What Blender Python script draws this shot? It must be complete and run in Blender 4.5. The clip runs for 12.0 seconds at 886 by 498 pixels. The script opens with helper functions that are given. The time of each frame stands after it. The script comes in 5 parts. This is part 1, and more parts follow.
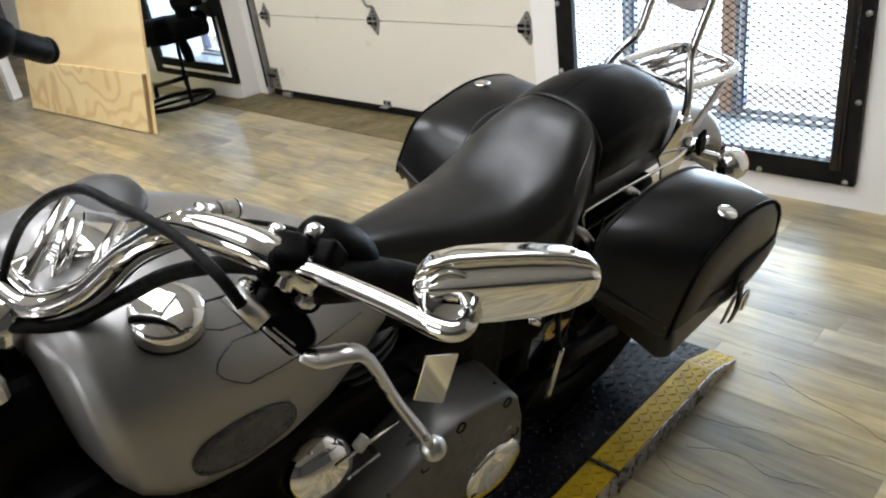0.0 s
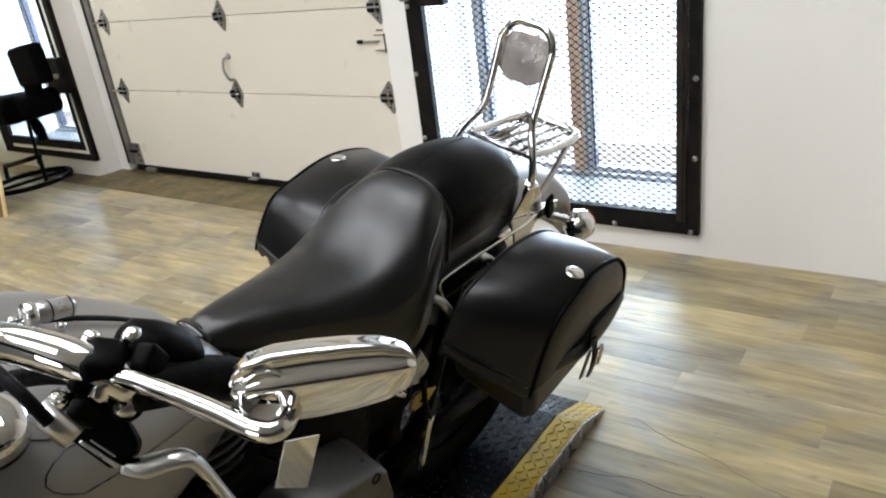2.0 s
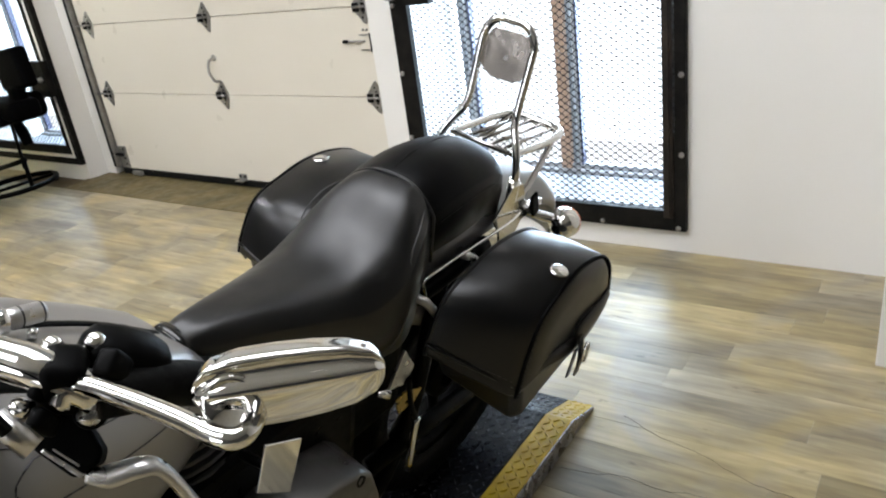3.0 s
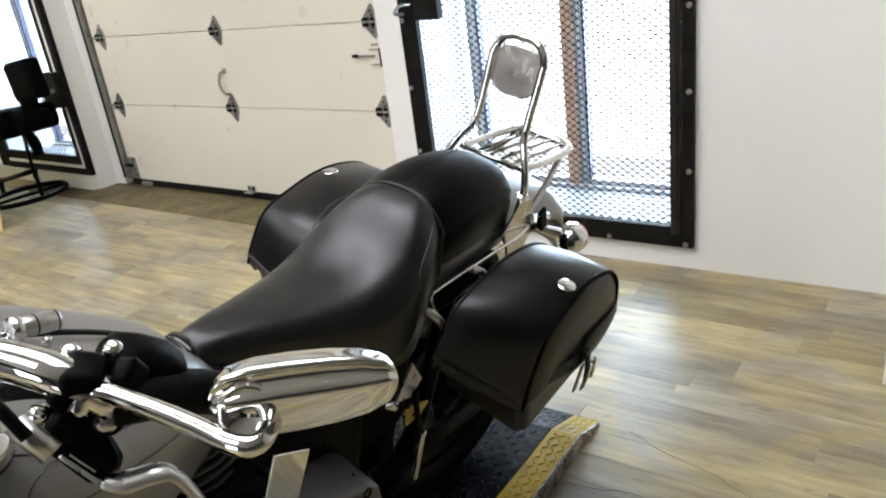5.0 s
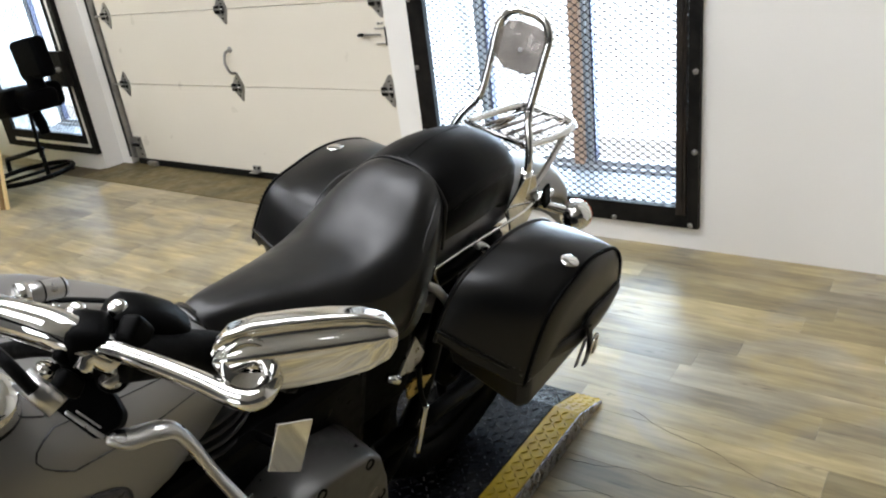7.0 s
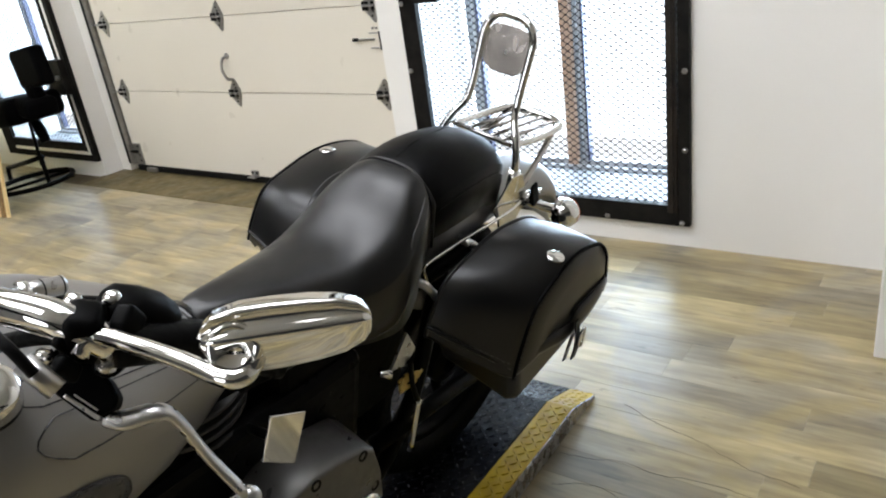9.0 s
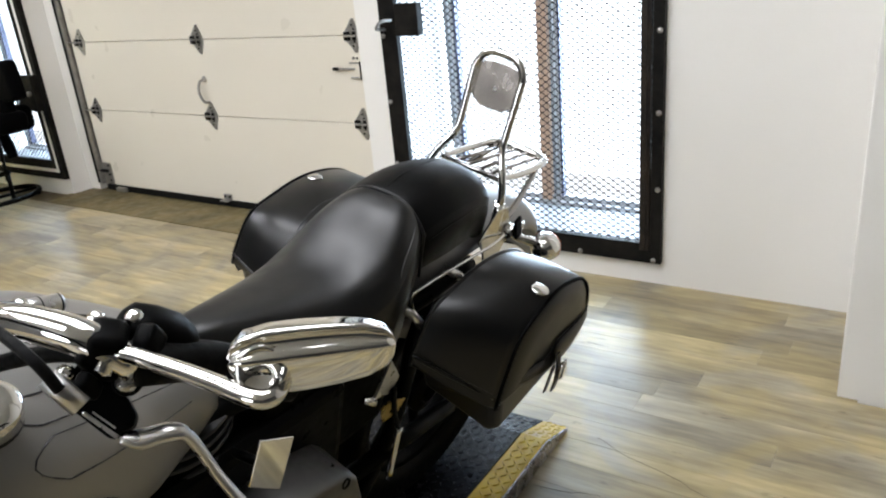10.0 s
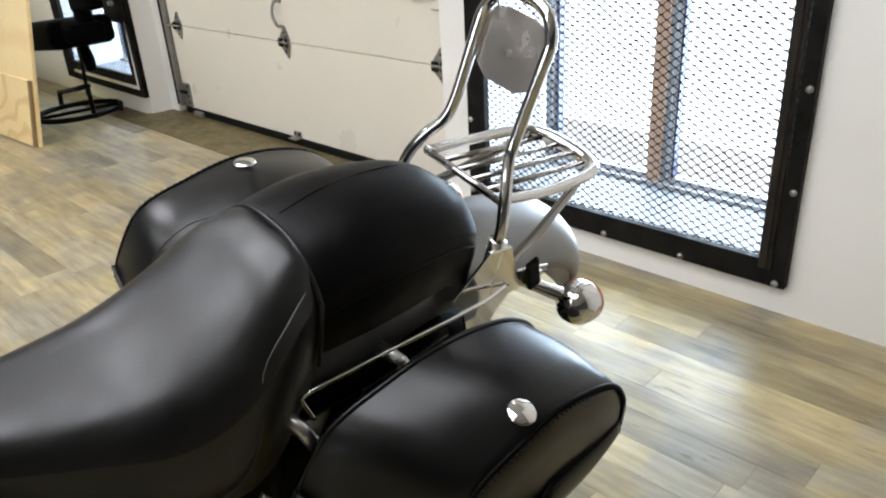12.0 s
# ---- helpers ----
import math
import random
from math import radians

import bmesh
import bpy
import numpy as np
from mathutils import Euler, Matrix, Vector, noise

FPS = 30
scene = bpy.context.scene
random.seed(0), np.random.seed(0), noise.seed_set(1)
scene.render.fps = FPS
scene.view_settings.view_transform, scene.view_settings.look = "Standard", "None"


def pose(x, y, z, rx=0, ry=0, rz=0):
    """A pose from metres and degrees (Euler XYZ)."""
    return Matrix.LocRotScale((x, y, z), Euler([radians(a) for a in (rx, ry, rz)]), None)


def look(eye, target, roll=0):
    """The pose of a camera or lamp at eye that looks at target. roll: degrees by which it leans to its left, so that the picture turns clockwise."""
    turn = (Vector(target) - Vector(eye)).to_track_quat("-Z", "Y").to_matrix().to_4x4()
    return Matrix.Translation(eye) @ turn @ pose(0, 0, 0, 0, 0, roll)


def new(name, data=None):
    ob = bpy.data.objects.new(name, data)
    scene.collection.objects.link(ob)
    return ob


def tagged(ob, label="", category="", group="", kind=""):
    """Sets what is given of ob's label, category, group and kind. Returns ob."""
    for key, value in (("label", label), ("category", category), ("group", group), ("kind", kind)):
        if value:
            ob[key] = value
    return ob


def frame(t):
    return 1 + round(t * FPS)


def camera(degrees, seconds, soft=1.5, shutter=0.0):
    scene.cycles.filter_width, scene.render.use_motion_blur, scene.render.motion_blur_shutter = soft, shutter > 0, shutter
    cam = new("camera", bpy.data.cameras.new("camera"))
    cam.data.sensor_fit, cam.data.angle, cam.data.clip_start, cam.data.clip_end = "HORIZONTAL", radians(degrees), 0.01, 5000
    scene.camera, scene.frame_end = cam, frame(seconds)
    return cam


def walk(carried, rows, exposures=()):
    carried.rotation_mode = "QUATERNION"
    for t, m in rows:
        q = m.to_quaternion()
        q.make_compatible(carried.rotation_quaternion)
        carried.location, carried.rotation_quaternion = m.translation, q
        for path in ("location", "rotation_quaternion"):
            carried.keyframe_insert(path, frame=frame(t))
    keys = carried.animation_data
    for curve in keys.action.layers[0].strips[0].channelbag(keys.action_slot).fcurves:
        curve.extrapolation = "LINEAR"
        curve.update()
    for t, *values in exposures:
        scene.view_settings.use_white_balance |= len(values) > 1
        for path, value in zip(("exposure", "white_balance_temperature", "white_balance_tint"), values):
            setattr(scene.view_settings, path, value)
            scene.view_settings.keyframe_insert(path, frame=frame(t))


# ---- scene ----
cam = camera(60.6, 12.0, soft=2.1)
PATH = [
    (0, (0.06, 0.019, 1.348), (1.271, 1.33, 0.446), -8.3),
    (0.2, (0.108, 0.005, 1.345), (1.344, 1.31, 0.468), -7.9),
    (0.5, (0.154, -0.019, 1.349), (1.402, 1.29, 0.494), -6.8),
    (0.7, (0.165, -0.02, 1.352), (1.476, 1.24, 0.519), -6.8),
    (1, (0.157, -0.018, 1.36), (1.551, 1.165, 0.55), -7.1),
    (1.5, (0.099, -0.015, 1.367), (1.574, 1.085, 0.583), -7.5),
    (2, (0.09, -0.021, 1.366), (1.555, 1.085, 0.571), -7.6),
    (2.5, (0.102, -0.026, 1.363), (1.571, 1.077, 0.572), -8.3),
    (3, (0.107, -0.028, 1.359), (1.583, 1.06, 0.561), -8.1),
    (5, (0.097, -0.029, 1.363), (1.579, 1.076, 0.6), -7.6),
    (5.5, (0.098, -0.032, 1.354), (1.581, 1.05, 0.561), -7.2),
    (6, (0.098, -0.032, 1.351), (1.567, 1.063, 0.55), -7.4),
    (6.5, (0.093, -0.035, 1.35), (1.56, 1.064, 0.551), -7.6),
    (7, (0.089, -0.037, 1.35), (1.546, 1.074, 0.549), -7.5),
    (9, (0.069, -0.079, 1.353), (1.528, 1.036, 0.56), -8.3),
    (9.5, (0.068, -0.077, 1.359), (1.57, 1.003, 0.597), -8.5),
    (10, (0.028, -0.054, 1.366), (1.568, 0.993, 0.636), -5.3),
    (10.2, (0.022, -0.042, 1.36), (1.594, 0.946, 0.616), -4.6),
    (10.5, (0.025, -0.024, 1.344), (1.605, 0.908, 0.546), -3.9),
    (10.7, (0.06, -0.011, 1.339), (1.628, 0.919, 0.517), -5.8),
    (11, (0.181, -0.001, 1.326), (1.699, 0.996, 0.488), -7.3),
    (11.2, (0.282, -0.002, 1.323), (1.728, 1.137, 0.541), -7.9),
    (11.5, (0.423, -0.008, 1.322), (1.774, 1.209, 0.491), -5.1),
    (11.7, (0.515, 0.03, 1.307), (1.793, 1.31, 0.455), -8.1),
    (11.8, (0.566, 0.053, 1.295), (1.833, 1.336, 0.431), -7.1),
    (12, (0.691, 0.113, 1.285), (1.964, 1.388, 0.417), -3.3),
]
EXPOSURES = [(0, 0.0), (12, 0.0)]
walk(cam, [(t, look(eye, target, roll)) for t, eye, target, roll in PATH], EXPOSURES)

# ---------------------------------------------------------------- world and light
world = bpy.data.worlds.new("world")
world.use_nodes = True
scene.world = world
sky = world.node_tree.nodes.new("ShaderNodeTexSky")
sky.sky_type, sky.sun_disc = "NISHITA", False
sky.sun_elevation, sky.sun_rotation = radians(35), radians(200)
world.node_tree.links.new(sky.outputs[0], world.node_tree.nodes["Background"].inputs[0])
world.node_tree.nodes["Background"].inputs[1].default_value = 0.15


def area_lamp(name, m, w, h, watts, color):
    data = bpy.data.lights.new(name, "AREA")
    data.shape, data.size, data.size_y, data.energy, data.color = "RECTANGLE", w, h, watts, color
    ob = new(name, data)
    ob.matrix_world = m
    return ob


# daylight in the two window openings
area_lamp("daylight", pose(3.42, 1.49, 0.78, 0, 90, 0), 1.1, 1.1, 60, (0.6, 0.79, 1.0))
area_lamp("daylight", pose(3.42, 5.62, 0.78, 0, 90, 0), 1.1, 1.1, 62, (0.55, 0.76, 1.0))

# ---------------------------------------------------------------- materials
def material(name, color, rough=0.5, metal=0.0, tint=None, scale=8.0, amount=0.5, bump=0.0, bump_scale=60.0, coat=0.0,
             stretch=(1, 1, 1), spread=0.0, rough_spread=0.12, spec=0.5):
    """A principled material with two scales of noise in colour, roughness and relief."""
    m = bpy.data.materials.new(name)
    m.use_nodes = True
    nt = m.node_tree
    b = nt.nodes["Principled BSDF"]
    b.inputs["Metallic"].default_value = metal
    b.inputs["Coat Weight"].default_value = coat
    b.inputs["Coat Roughness"].default_value = 0.08
    b.inputs["Specular IOR Level"].default_value = spec
    geo = nt.nodes.new("ShaderNodeTexCoord")
    mp = nt.nodes.new("ShaderNodeMapping")
    mp.inputs["Scale"].default_value = stretch
    nt.links.new(geo.outputs["Object"], mp.inputs["Vector"])
    n1 = nt.nodes.new("ShaderNodeTexNoise")
    n1.inputs["Scale"].default_value = scale
    n1.inputs["Detail"].default_value = 6.0
    nt.links.new(mp.outputs[0], n1.inputs["Vector"])
    mix = nt.nodes.new("ShaderNodeMix")
    mix.data_type = "RGBA"
    mix.inputs[6].default_value = (*color, 1)
    t = tint or tuple(c * 0.7 for c in color)
    mix.inputs[7].default_value = (*t, 1)
    ramp = nt.nodes.new("ShaderNodeMapRange")
    ramp.inputs["From Min"].default_value, ramp.inputs["From Max"].default_value = 0.35, 0.75
    ramp.inputs["To Max"].default_value = amount
    nt.links.new(n1.outputs["Fac"], ramp.inputs["Value"])
    nt.links.new(ramp.outputs[0], mix.inputs[0])
    col = mix.outputs[2]
    if spread:
        info = nt.nodes.new("ShaderNodeObjectInfo")
        hsv = nt.nodes.new("ShaderNodeHueSaturation")
        rng = nt.nodes.new("ShaderNodeMapRange")
        rng.inputs["To Min"].default_value, rng.inputs["To Max"].default_value = 1 - spread, 1 + spread
        nt.links.new(info.outputs["Random"], rng.inputs["Value"])
        nt.links.new(rng.outputs[0], hsv.inputs["Value"])
        nt.links.new(col, hsv.inputs["Color"])
        col = hsv.outputs[0]
    nt.links.new(col, b.inputs["Base Color"])
    n2 = nt.nodes.new("ShaderNodeTexNoise")
    n2.inputs["Scale"].default_value = scale * 3.3
    n2.inputs["Detail"].default_value = 4.0
    nt.links.new(mp.outputs[0], n2.inputs["Vector"])
    r2 = nt.nodes.new("ShaderNodeMapRange")
    r2.inputs["From Min"].default_value, r2.inputs["From Max"].default_value = 0.3, 0.7
    r2.inputs["To Min"].default_value, r2.inputs["To Max"].default_value = max(rough - rough_spread, 0.02), min(rough + rough_spread, 1)
    nt.links.new(n2.outputs["Fac"], r2.inputs["Value"])
    nt.links.new(r2.outputs[0], b.inputs["Roughness"])
    if bump:
        n3 = nt.nodes.new("ShaderNodeTexNoise")
        n3.inputs["Scale"].default_value = bump_scale
        n3.inputs["Detail"].default_value = 5.0
        nt.links.new(mp.outputs[0], n3.inputs["Vector"])
        bp = nt.nodes.new("ShaderNodeBump")
        bp.inputs["Strength"].default_value = bump
        bp.inputs["Distance"].default_value = 0.004
        nt.links.new(n3.outputs["Fac"], bp.inputs["Height"])
        nt.links.new(bp.outputs[0], b.inputs["Normal"])
    return m


def glow(name, color, strength):
    m = bpy.data.materials.new(name)
    m.use_nodes = True
    b = m.node_tree.nodes["Principled BSDF"]
    b.inputs["Base Color"].default_value = (*color, 1)
    b.inputs["Emission Color"].default_value = (*color, 1)
    b.inputs["Emission Strength"].default_value = strength
    return m


def plank_material(name):
    m = bpy.data.materials.new(name)
    m.use_nodes = True
    nt, L = m.node_tree, m.node_tree.links
    b = nt.nodes["Principled BSDF"]
    geo = nt.nodes.new("ShaderNodeNewGeometry")
    info = nt.nodes.new("ShaderNodeObjectInfo")
    shift = nt.nodes.new("ShaderNodeVectorMath")
    shift.operation = "MULTIPLY_ADD"
    cmb = nt.nodes.new("ShaderNodeCombineXYZ")
    add = nt.nodes.new("ShaderNodeMath")
    L.new(info.outputs["Random"], add.inputs[0])
    L.new(geo.outputs["Random Per Island"], add.inputs[1])
    for i in range(3):
        L.new(add.outputs[0], cmb.inputs[i])
    L.new(cmb.outputs[0], shift.inputs[0])
    shift.inputs[1].default_value = (23, 41, 7)
    L.new(geo.outputs["Position"], shift.inputs[2])

    def noise_at(place, scale, detail, distortion=0.0):
        mp = nt.nodes.new("ShaderNodeMapping")
        mp.inputs["Scale"].default_value = scale
        L.new(place, mp.inputs["Vector"])
        n = nt.nodes.new("ShaderNodeTexNoise")
        n.inputs["Scale"].default_value, n.inputs["Detail"].default_value, n.inputs["Distortion"].default_value = 1.0, detail, distortion
        L.new(mp.outputs[0], n.inputs["Vector"])
        return n.outputs["Fac"]

    def noise(scale, detail, distortion=0.0):
        return noise_at(shift.outputs[0], scale, detail, distortion)

    def remap(value, a, b, lo, hi):
        r = nt.nodes.new("ShaderNodeMapRange")
        for key, v in zip(("From Min", "From Max", "To Min", "To Max"), (a, b, lo, hi)):
            r.inputs[key].default_value = v
        L.new(value, r.inputs["Value"])
        return r.outputs[0]

    def times(a, b):
        n = nt.nodes.new("ShaderNodeMath")
        n.operation = "MULTIPLY"
        L.new(a, n.inputs[0])
        L.new(b, n.inputs[1])
        return n.outputs[0]

    streak = noise((26.0, 3.4, 1.0), 7, 0.25)
    blotch = noise((6.0, 4.6, 1.0), 4, 0.3)
    grain = noise((95.0, 7.0, 1.0), 4)
    ramp = nt.nodes.new("ShaderNodeValToRGB")
    cr = ramp.color_ramp
    cr.elements[0].position, cr.elements[0].color = 0.22, (0.225, 0.178, 0.1, 1)
    cr.elements[1].position, cr.elements[1].color = 0.8, (0.55, 0.455, 0.255, 1)
    e = cr.elements.new(0.42)
    e.color = (0.37, 0.298, 0.16, 1)
    e = cr.elements.new(0.58)
    e.color = (0.44, 0.358, 0.19, 1)
    L.new(streak, ramp.inputs[0])
    tone = nt.nodes.new("ShaderNodeMath")
    tone.operation = "FRACT"
    L.new(add.outputs[0], tone.inputs[0])
    plank_tone = tone.outputs[0]
    worn = noise_at(geo.outputs["Position"], (3.4, 2.6, 1.0), 6, 1.0)
    value = times(times(remap(blotch, 0.3, 0.7, 0.84, 1.14), remap(grain, 0.3, 0.7, 0.88, 1.08)), times(remap(plank_tone, 0.0, 1.0, 0.68, 1.13), remap(worn, 0.36, 0.6, 0.82, 1.06)))
    hsv = nt.nodes.new("ShaderNodeHueSaturation")
    L.new(value, hsv.inputs["Value"])
    L.new(remap(worn, 0.38, 0.6, 0.62, 1.0), hsv.inputs["Saturation"])
    L.new(ramp.outputs[0], hsv.inputs["Color"])
    b.inputs["Specular IOR Level"].default_value = 0.32
    # short dark knots and checks in the print
    knots = times(remap(noise((46.0, 9.0, 1.0), 4, 0.9), 0.6, 0.72, 0.0, 1.0), remap(noise((9.0, 4.0, 3.0), 1), 0.52, 0.66, 0.0, 0.6))
    mix = nt.nodes.new("ShaderNodeMix")
    mix.data_type = "RGBA"
    mix.inputs[7].default_value = (0.05, 0.037, 0.022, 1)
    L.new(knots, mix.inputs[0])
    L.new(hsv.outputs[0], mix.inputs[6])
    L.new(mix.outputs[2], b.inputs["Base Color"])
    L.new(remap(worn, 0.36, 0.62, 0.4, 0.28), b.inputs["Roughness"])
    bp = nt.nodes.new("ShaderNodeBump")
    bp.inputs["Strength"].default_value, bp.inputs["Distance"].default_value = 0.12, 0.001
    L.new(grain, bp.inputs["Height"])
    L.new(bp.outputs[0], b.inputs["Normal"])
    return m


M_PLANK = plank_material("vinyl_plank")
M_SUB = material("subfloor", (0.14, 0.105, 0.06), 0.7)
M_STRIP = material("worn_threshold", (0.19, 0.15, 0.07), 0.5, tint=(0.05, 0.04, 0.018), scale=6, spec=0.25, amount=0.8, bump=0.3, bump_scale=40)
M_WALL = material("white_wall_paint", (0.83, 0.81, 0.77), 0.55, tint=(0.77, 0.75, 0.71), scale=1.5, amount=0.5, bump=0.12, bump_scale=90)
M_WORN = material("worn_vinyl", (0.05, 0.05, 0.053), 0.5, scale=20)
M_CEIL = material("ceiling_paint", (0.62, 0.62, 0.61), 0.8, scale=2)
# unseen closing walls, kept dark so that chrome and blacks reflect less
M_BACKWALL = material("dimmed_unseen_wall", (0.15, 0.15, 0.148), 0.7, scale=1.5, bump=0.1)
M_FIN = material("dark_fin_paint", (0.05, 0.05, 0.05), 0.4, 0.4, tint=(0.025, 0.025, 0.025), scale=20)
M_DOOR = material("cream_door_paint", (0.76, 0.71, 0.61), 0.38, tint=(0.7, 0.65, 0.55), scale=1.2, amount=0.5, bump=0.06, bump_scale=35)
M_GALV = material("galvanised_steel", (0.42, 0.41, 0.39), 0.42, 0.85, tint=(0.2, 0.19, 0.18), scale=25, amount=0.6)
M_DARKSTEEL = material("dark_rusted_steel", (0.006, 0.0058, 0.0055), 0.5, 0.0, tint=(0.024, 0.021, 0.018), scale=14, amount=0.6, bump=0.2, spec=0.08)
M_RUSTSTEEL = material("brown_steel_angle", (0.012, 0.0105, 0.0095), 0.55, 0.0, tint=(0.036, 0.026, 0.018), scale=11, amount=0.75, bump=0.2, spec=0.2)
M_MESH = material("dark_mesh_steel", (0.008, 0.008, 0.009), 0.5, 0.0, scale=30, spec=0.12)
M_WOODPOST = material("brown_window_wood", (0.52, 0.33, 0.22), 0.5, tint=(0.36, 0.22, 0.14), scale=6, stretch=(6, 6, 0.6), amount=0.7)
M_SILL = material("pale_grey_sill", (0.25, 0.258, 0.27), 0.5, tint=(0.3, 0.305, 0.315), scale=7, amount=0.5)
M_BLUEBAR = material("dark_blue_grey_rail", (0.06, 0.065, 0.12), 0.45, scale=14)
M_ALU = material("grey_window_rail", (0.42, 0.42, 0.43), 0.5, 0.1, scale=12)
M_SEAL = material("black_rubber", (0.004, 0.004, 0.004), 0.6, scale=30, spec=0.2)


def plywood_material(name, figure=0.26, scale=0.8, twist=9.0, detail=0.9):
    """Rotary-cut pine: wandering bands of figure over a pale ground."""
    m = material(name, (0.88, 0.7, 0.38), 0.5, tint=(0.78, 0.55, 0.25), scale=2.2, amount=0.6, bump=0.1)
    nt = m.node_tree
    wave = nt.nodes.new("ShaderNodeTexWave")
    wave.wave_type, wave.bands_direction = "BANDS", "Z"
    for key, v in (("Scale", scale), ("Distortion", twist), ("Detail", 2.0), ("Detail Scale", detail), ("Detail Roughness", 0.5)):
        wave.inputs[key].default_value = v
    nt.links.new(nt.nodes["Mapping"].outputs[0], wave.inputs["Vector"])
    rng = nt.nodes.new("ShaderNodeMapRange")
    rng.inputs["From Min"].default_value, rng.inputs["From Max"].default_value, rng.inputs["To Max"].default_value = 0.55, 1.0, figure
    nt.links.new(wave.outputs["Fac"], rng.inputs["Value"])
    mix = nt.nodes.new("ShaderNodeMix")
    mix.data_type = "RGBA"
    b = nt.nodes["Principled BSDF"]
    nt.links.new(rng.outputs[0], mix.inputs[0])
    nt.links.new(b.inputs["Base Color"].links[0].from_socket, mix.inputs[6])
    mix.inputs[7].default_value = (0.62, 0.36, 0.13, 1)
    nt.links.new(mix.outputs[2], b.inputs["Base Color"])
    return m


M_PLY = plywood_material("pine_plywood")
M_PLYLOW = plywood_material("knotty_pine_plywood", 0.5, 0.9, 26.0, 1.7)
M_DOME = material("dark_grey_housing", (0.07, 0.07, 0.07), 0.4, 0.2, scale=12, spec=0.3)
M_GLOSS = material("gloss_black", (0.003, 0.003, 0.003), 0.14, scale=10, spec=0.5, rough_spread=0.03)
M_PLYEDGE = material("plywood_edge", (0.3, 0.19, 0.08), 0.7, tint=(0.12, 0.07, 0.03), scale=30)
M_LEATHER = material("black_leather", (0.0018, 0.0018, 0.002), 0.3, tint=(0.005, 0.005, 0.005), scale=8, amount=0.6, bump=0.06, bump_scale=220, rough_spread=0.02, spec=0.4)
M_VINYL = material("black_seat_vinyl", (0.002, 0.002, 0.0022), 0.38, tint=(0.006, 0.006, 0.006), scale=6, amount=0.6, bump=0.05, bump_scale=200, rough_spread=0.085, spec=0.54)
# copy of the seat vinyl, specular cut to stand in for the pad's darker tone
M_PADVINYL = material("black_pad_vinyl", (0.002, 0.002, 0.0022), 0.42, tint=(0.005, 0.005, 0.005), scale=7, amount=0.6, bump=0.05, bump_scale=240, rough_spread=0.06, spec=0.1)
M_STITCH = material("grey_thread", (0.06, 0.06, 0.06), 0.7, scale=40)
M_CHROME = material("chrome", (0.78, 0.77, 0.75), 0.06, 1.0, tint=(0.7, 0.69, 0.67), scale=12, amount=0.4, rough_spread=0.03)
M_SATIN = material("satin_alloy", (0.6, 0.59, 0.58), 0.3, 1.0, tint=(0.5, 0.49, 0.48), scale=14, amount=0.3, rough_spread=0.05)
M_COVER = material("grey_engine_paint", (0.11, 0.107, 0.1), 0.38, 0.6, tint=(0.12, 0.117, 0.11), scale=12, amount=0.5, bump=0.05)
M_PAINT = material("silver_tank_paint", (0.27, 0.263, 0.257), 0.36, 0.7, tint=(0.24, 0.233, 0.23), scale=3, amount=0.5, coat=0.15, rough_spread=0.04)
M_BADGE = material("dark_badge", (0.035, 0.035, 0.04), 0.35, 0.3, tint=(0.1, 0.1, 0.1), scale=60, amount=0.8)
M_PINSTRIPE = material("dark_pinstripe", (0.04, 0.04, 0.045), 0.3, 0.2, scale=20)
M_BLACK = material("black_plastic", (0.002, 0.002, 0.002), 0.42, tint=(0.004, 0.004, 0.004), scale=18, bump=0.1, spec=0.035)
M_FRAME = material("black_frame_paint", (0.002, 0.002, 0.002), 0.38, scale=15, spec=0.06)
M_RUBBER = material("grip_rubber", (0.003, 0.003, 0.003), 0.55, scale=30, bump=0.3, spec=0.08)
M_BRASS = material("brass_plate", (0.62, 0.45, 0.14), 0.3, 0.9, tint=(0.4, 0.27, 0.08), scale=20)
M_AMBER = material("amber_lens", (0.6, 0.1, 0.02), 0.15, scale=20)
M_DECKBLACK = material("black_tread_paint", (0.003, 0.0035, 0.006), 0.26, 0.0, tint=(0.008, 0.008, 0.009), scale=9, amount=0.6, spec=0.16, rough_spread=0.03)
M_DECKYELLOW = material("yellow_tread_paint", (0.58, 0.38, 0.008), 0.4, tint=(0.3, 0.19, 0.01), scale=16, amount=0.75, spec=0.2)
M_DECKRAW = material("bare_tread_plate", (0.5, 0.48, 0.45), 0.3, 0.95, tint=(0.12, 0.1, 0.085), scale=12, amount=0.8)
# tread bars: deck black with colour and specular raised to stand in for glints
M_DECKBAR = material("glint_black_tread", (0.012, 0.014, 0.02), 0.26, 0.0, tint=(0.05, 0.05, 0.055), scale=40, amount=0.6, spec=0.5, rough_spread=0.04)
M_CHAIR = material("black_chair_fabric", (0.0012, 0.0012, 0.0014), 0.7, scale=40, spec=0.03)
M_OUT = glow("bright_daylight", (0.9, 0.95, 1.0), 1.75)
M_LAMP = glow("lamp_diffuser", (0.925, 0.94, 1.0), 265.0)
M_SHEENPANEL = glow("sheen_panel_glow", (0.93, 0.945, 1.0), 7.2)
M_SHEENPANE = glow("sheen_pane", (0.92, 0.96, 1.0), 5.0)
# rack chrome with the dark reflections put into its base colour
M_DIMCHROME = material("dimmed_chrome", (0.4, 0.38, 0.37), 0.1, 1.0, tint=(0.5, 0.47, 0.44), scale=3, amount=0.4, rough_spread=0.02)
M_BRUSHED = material("brushed_steel", (0.66, 0.61, 0.57), 0.24, 0.9, tint=(0.46, 0.42, 0.39), scale=7, amount=0.45, rough_spread=0.08)
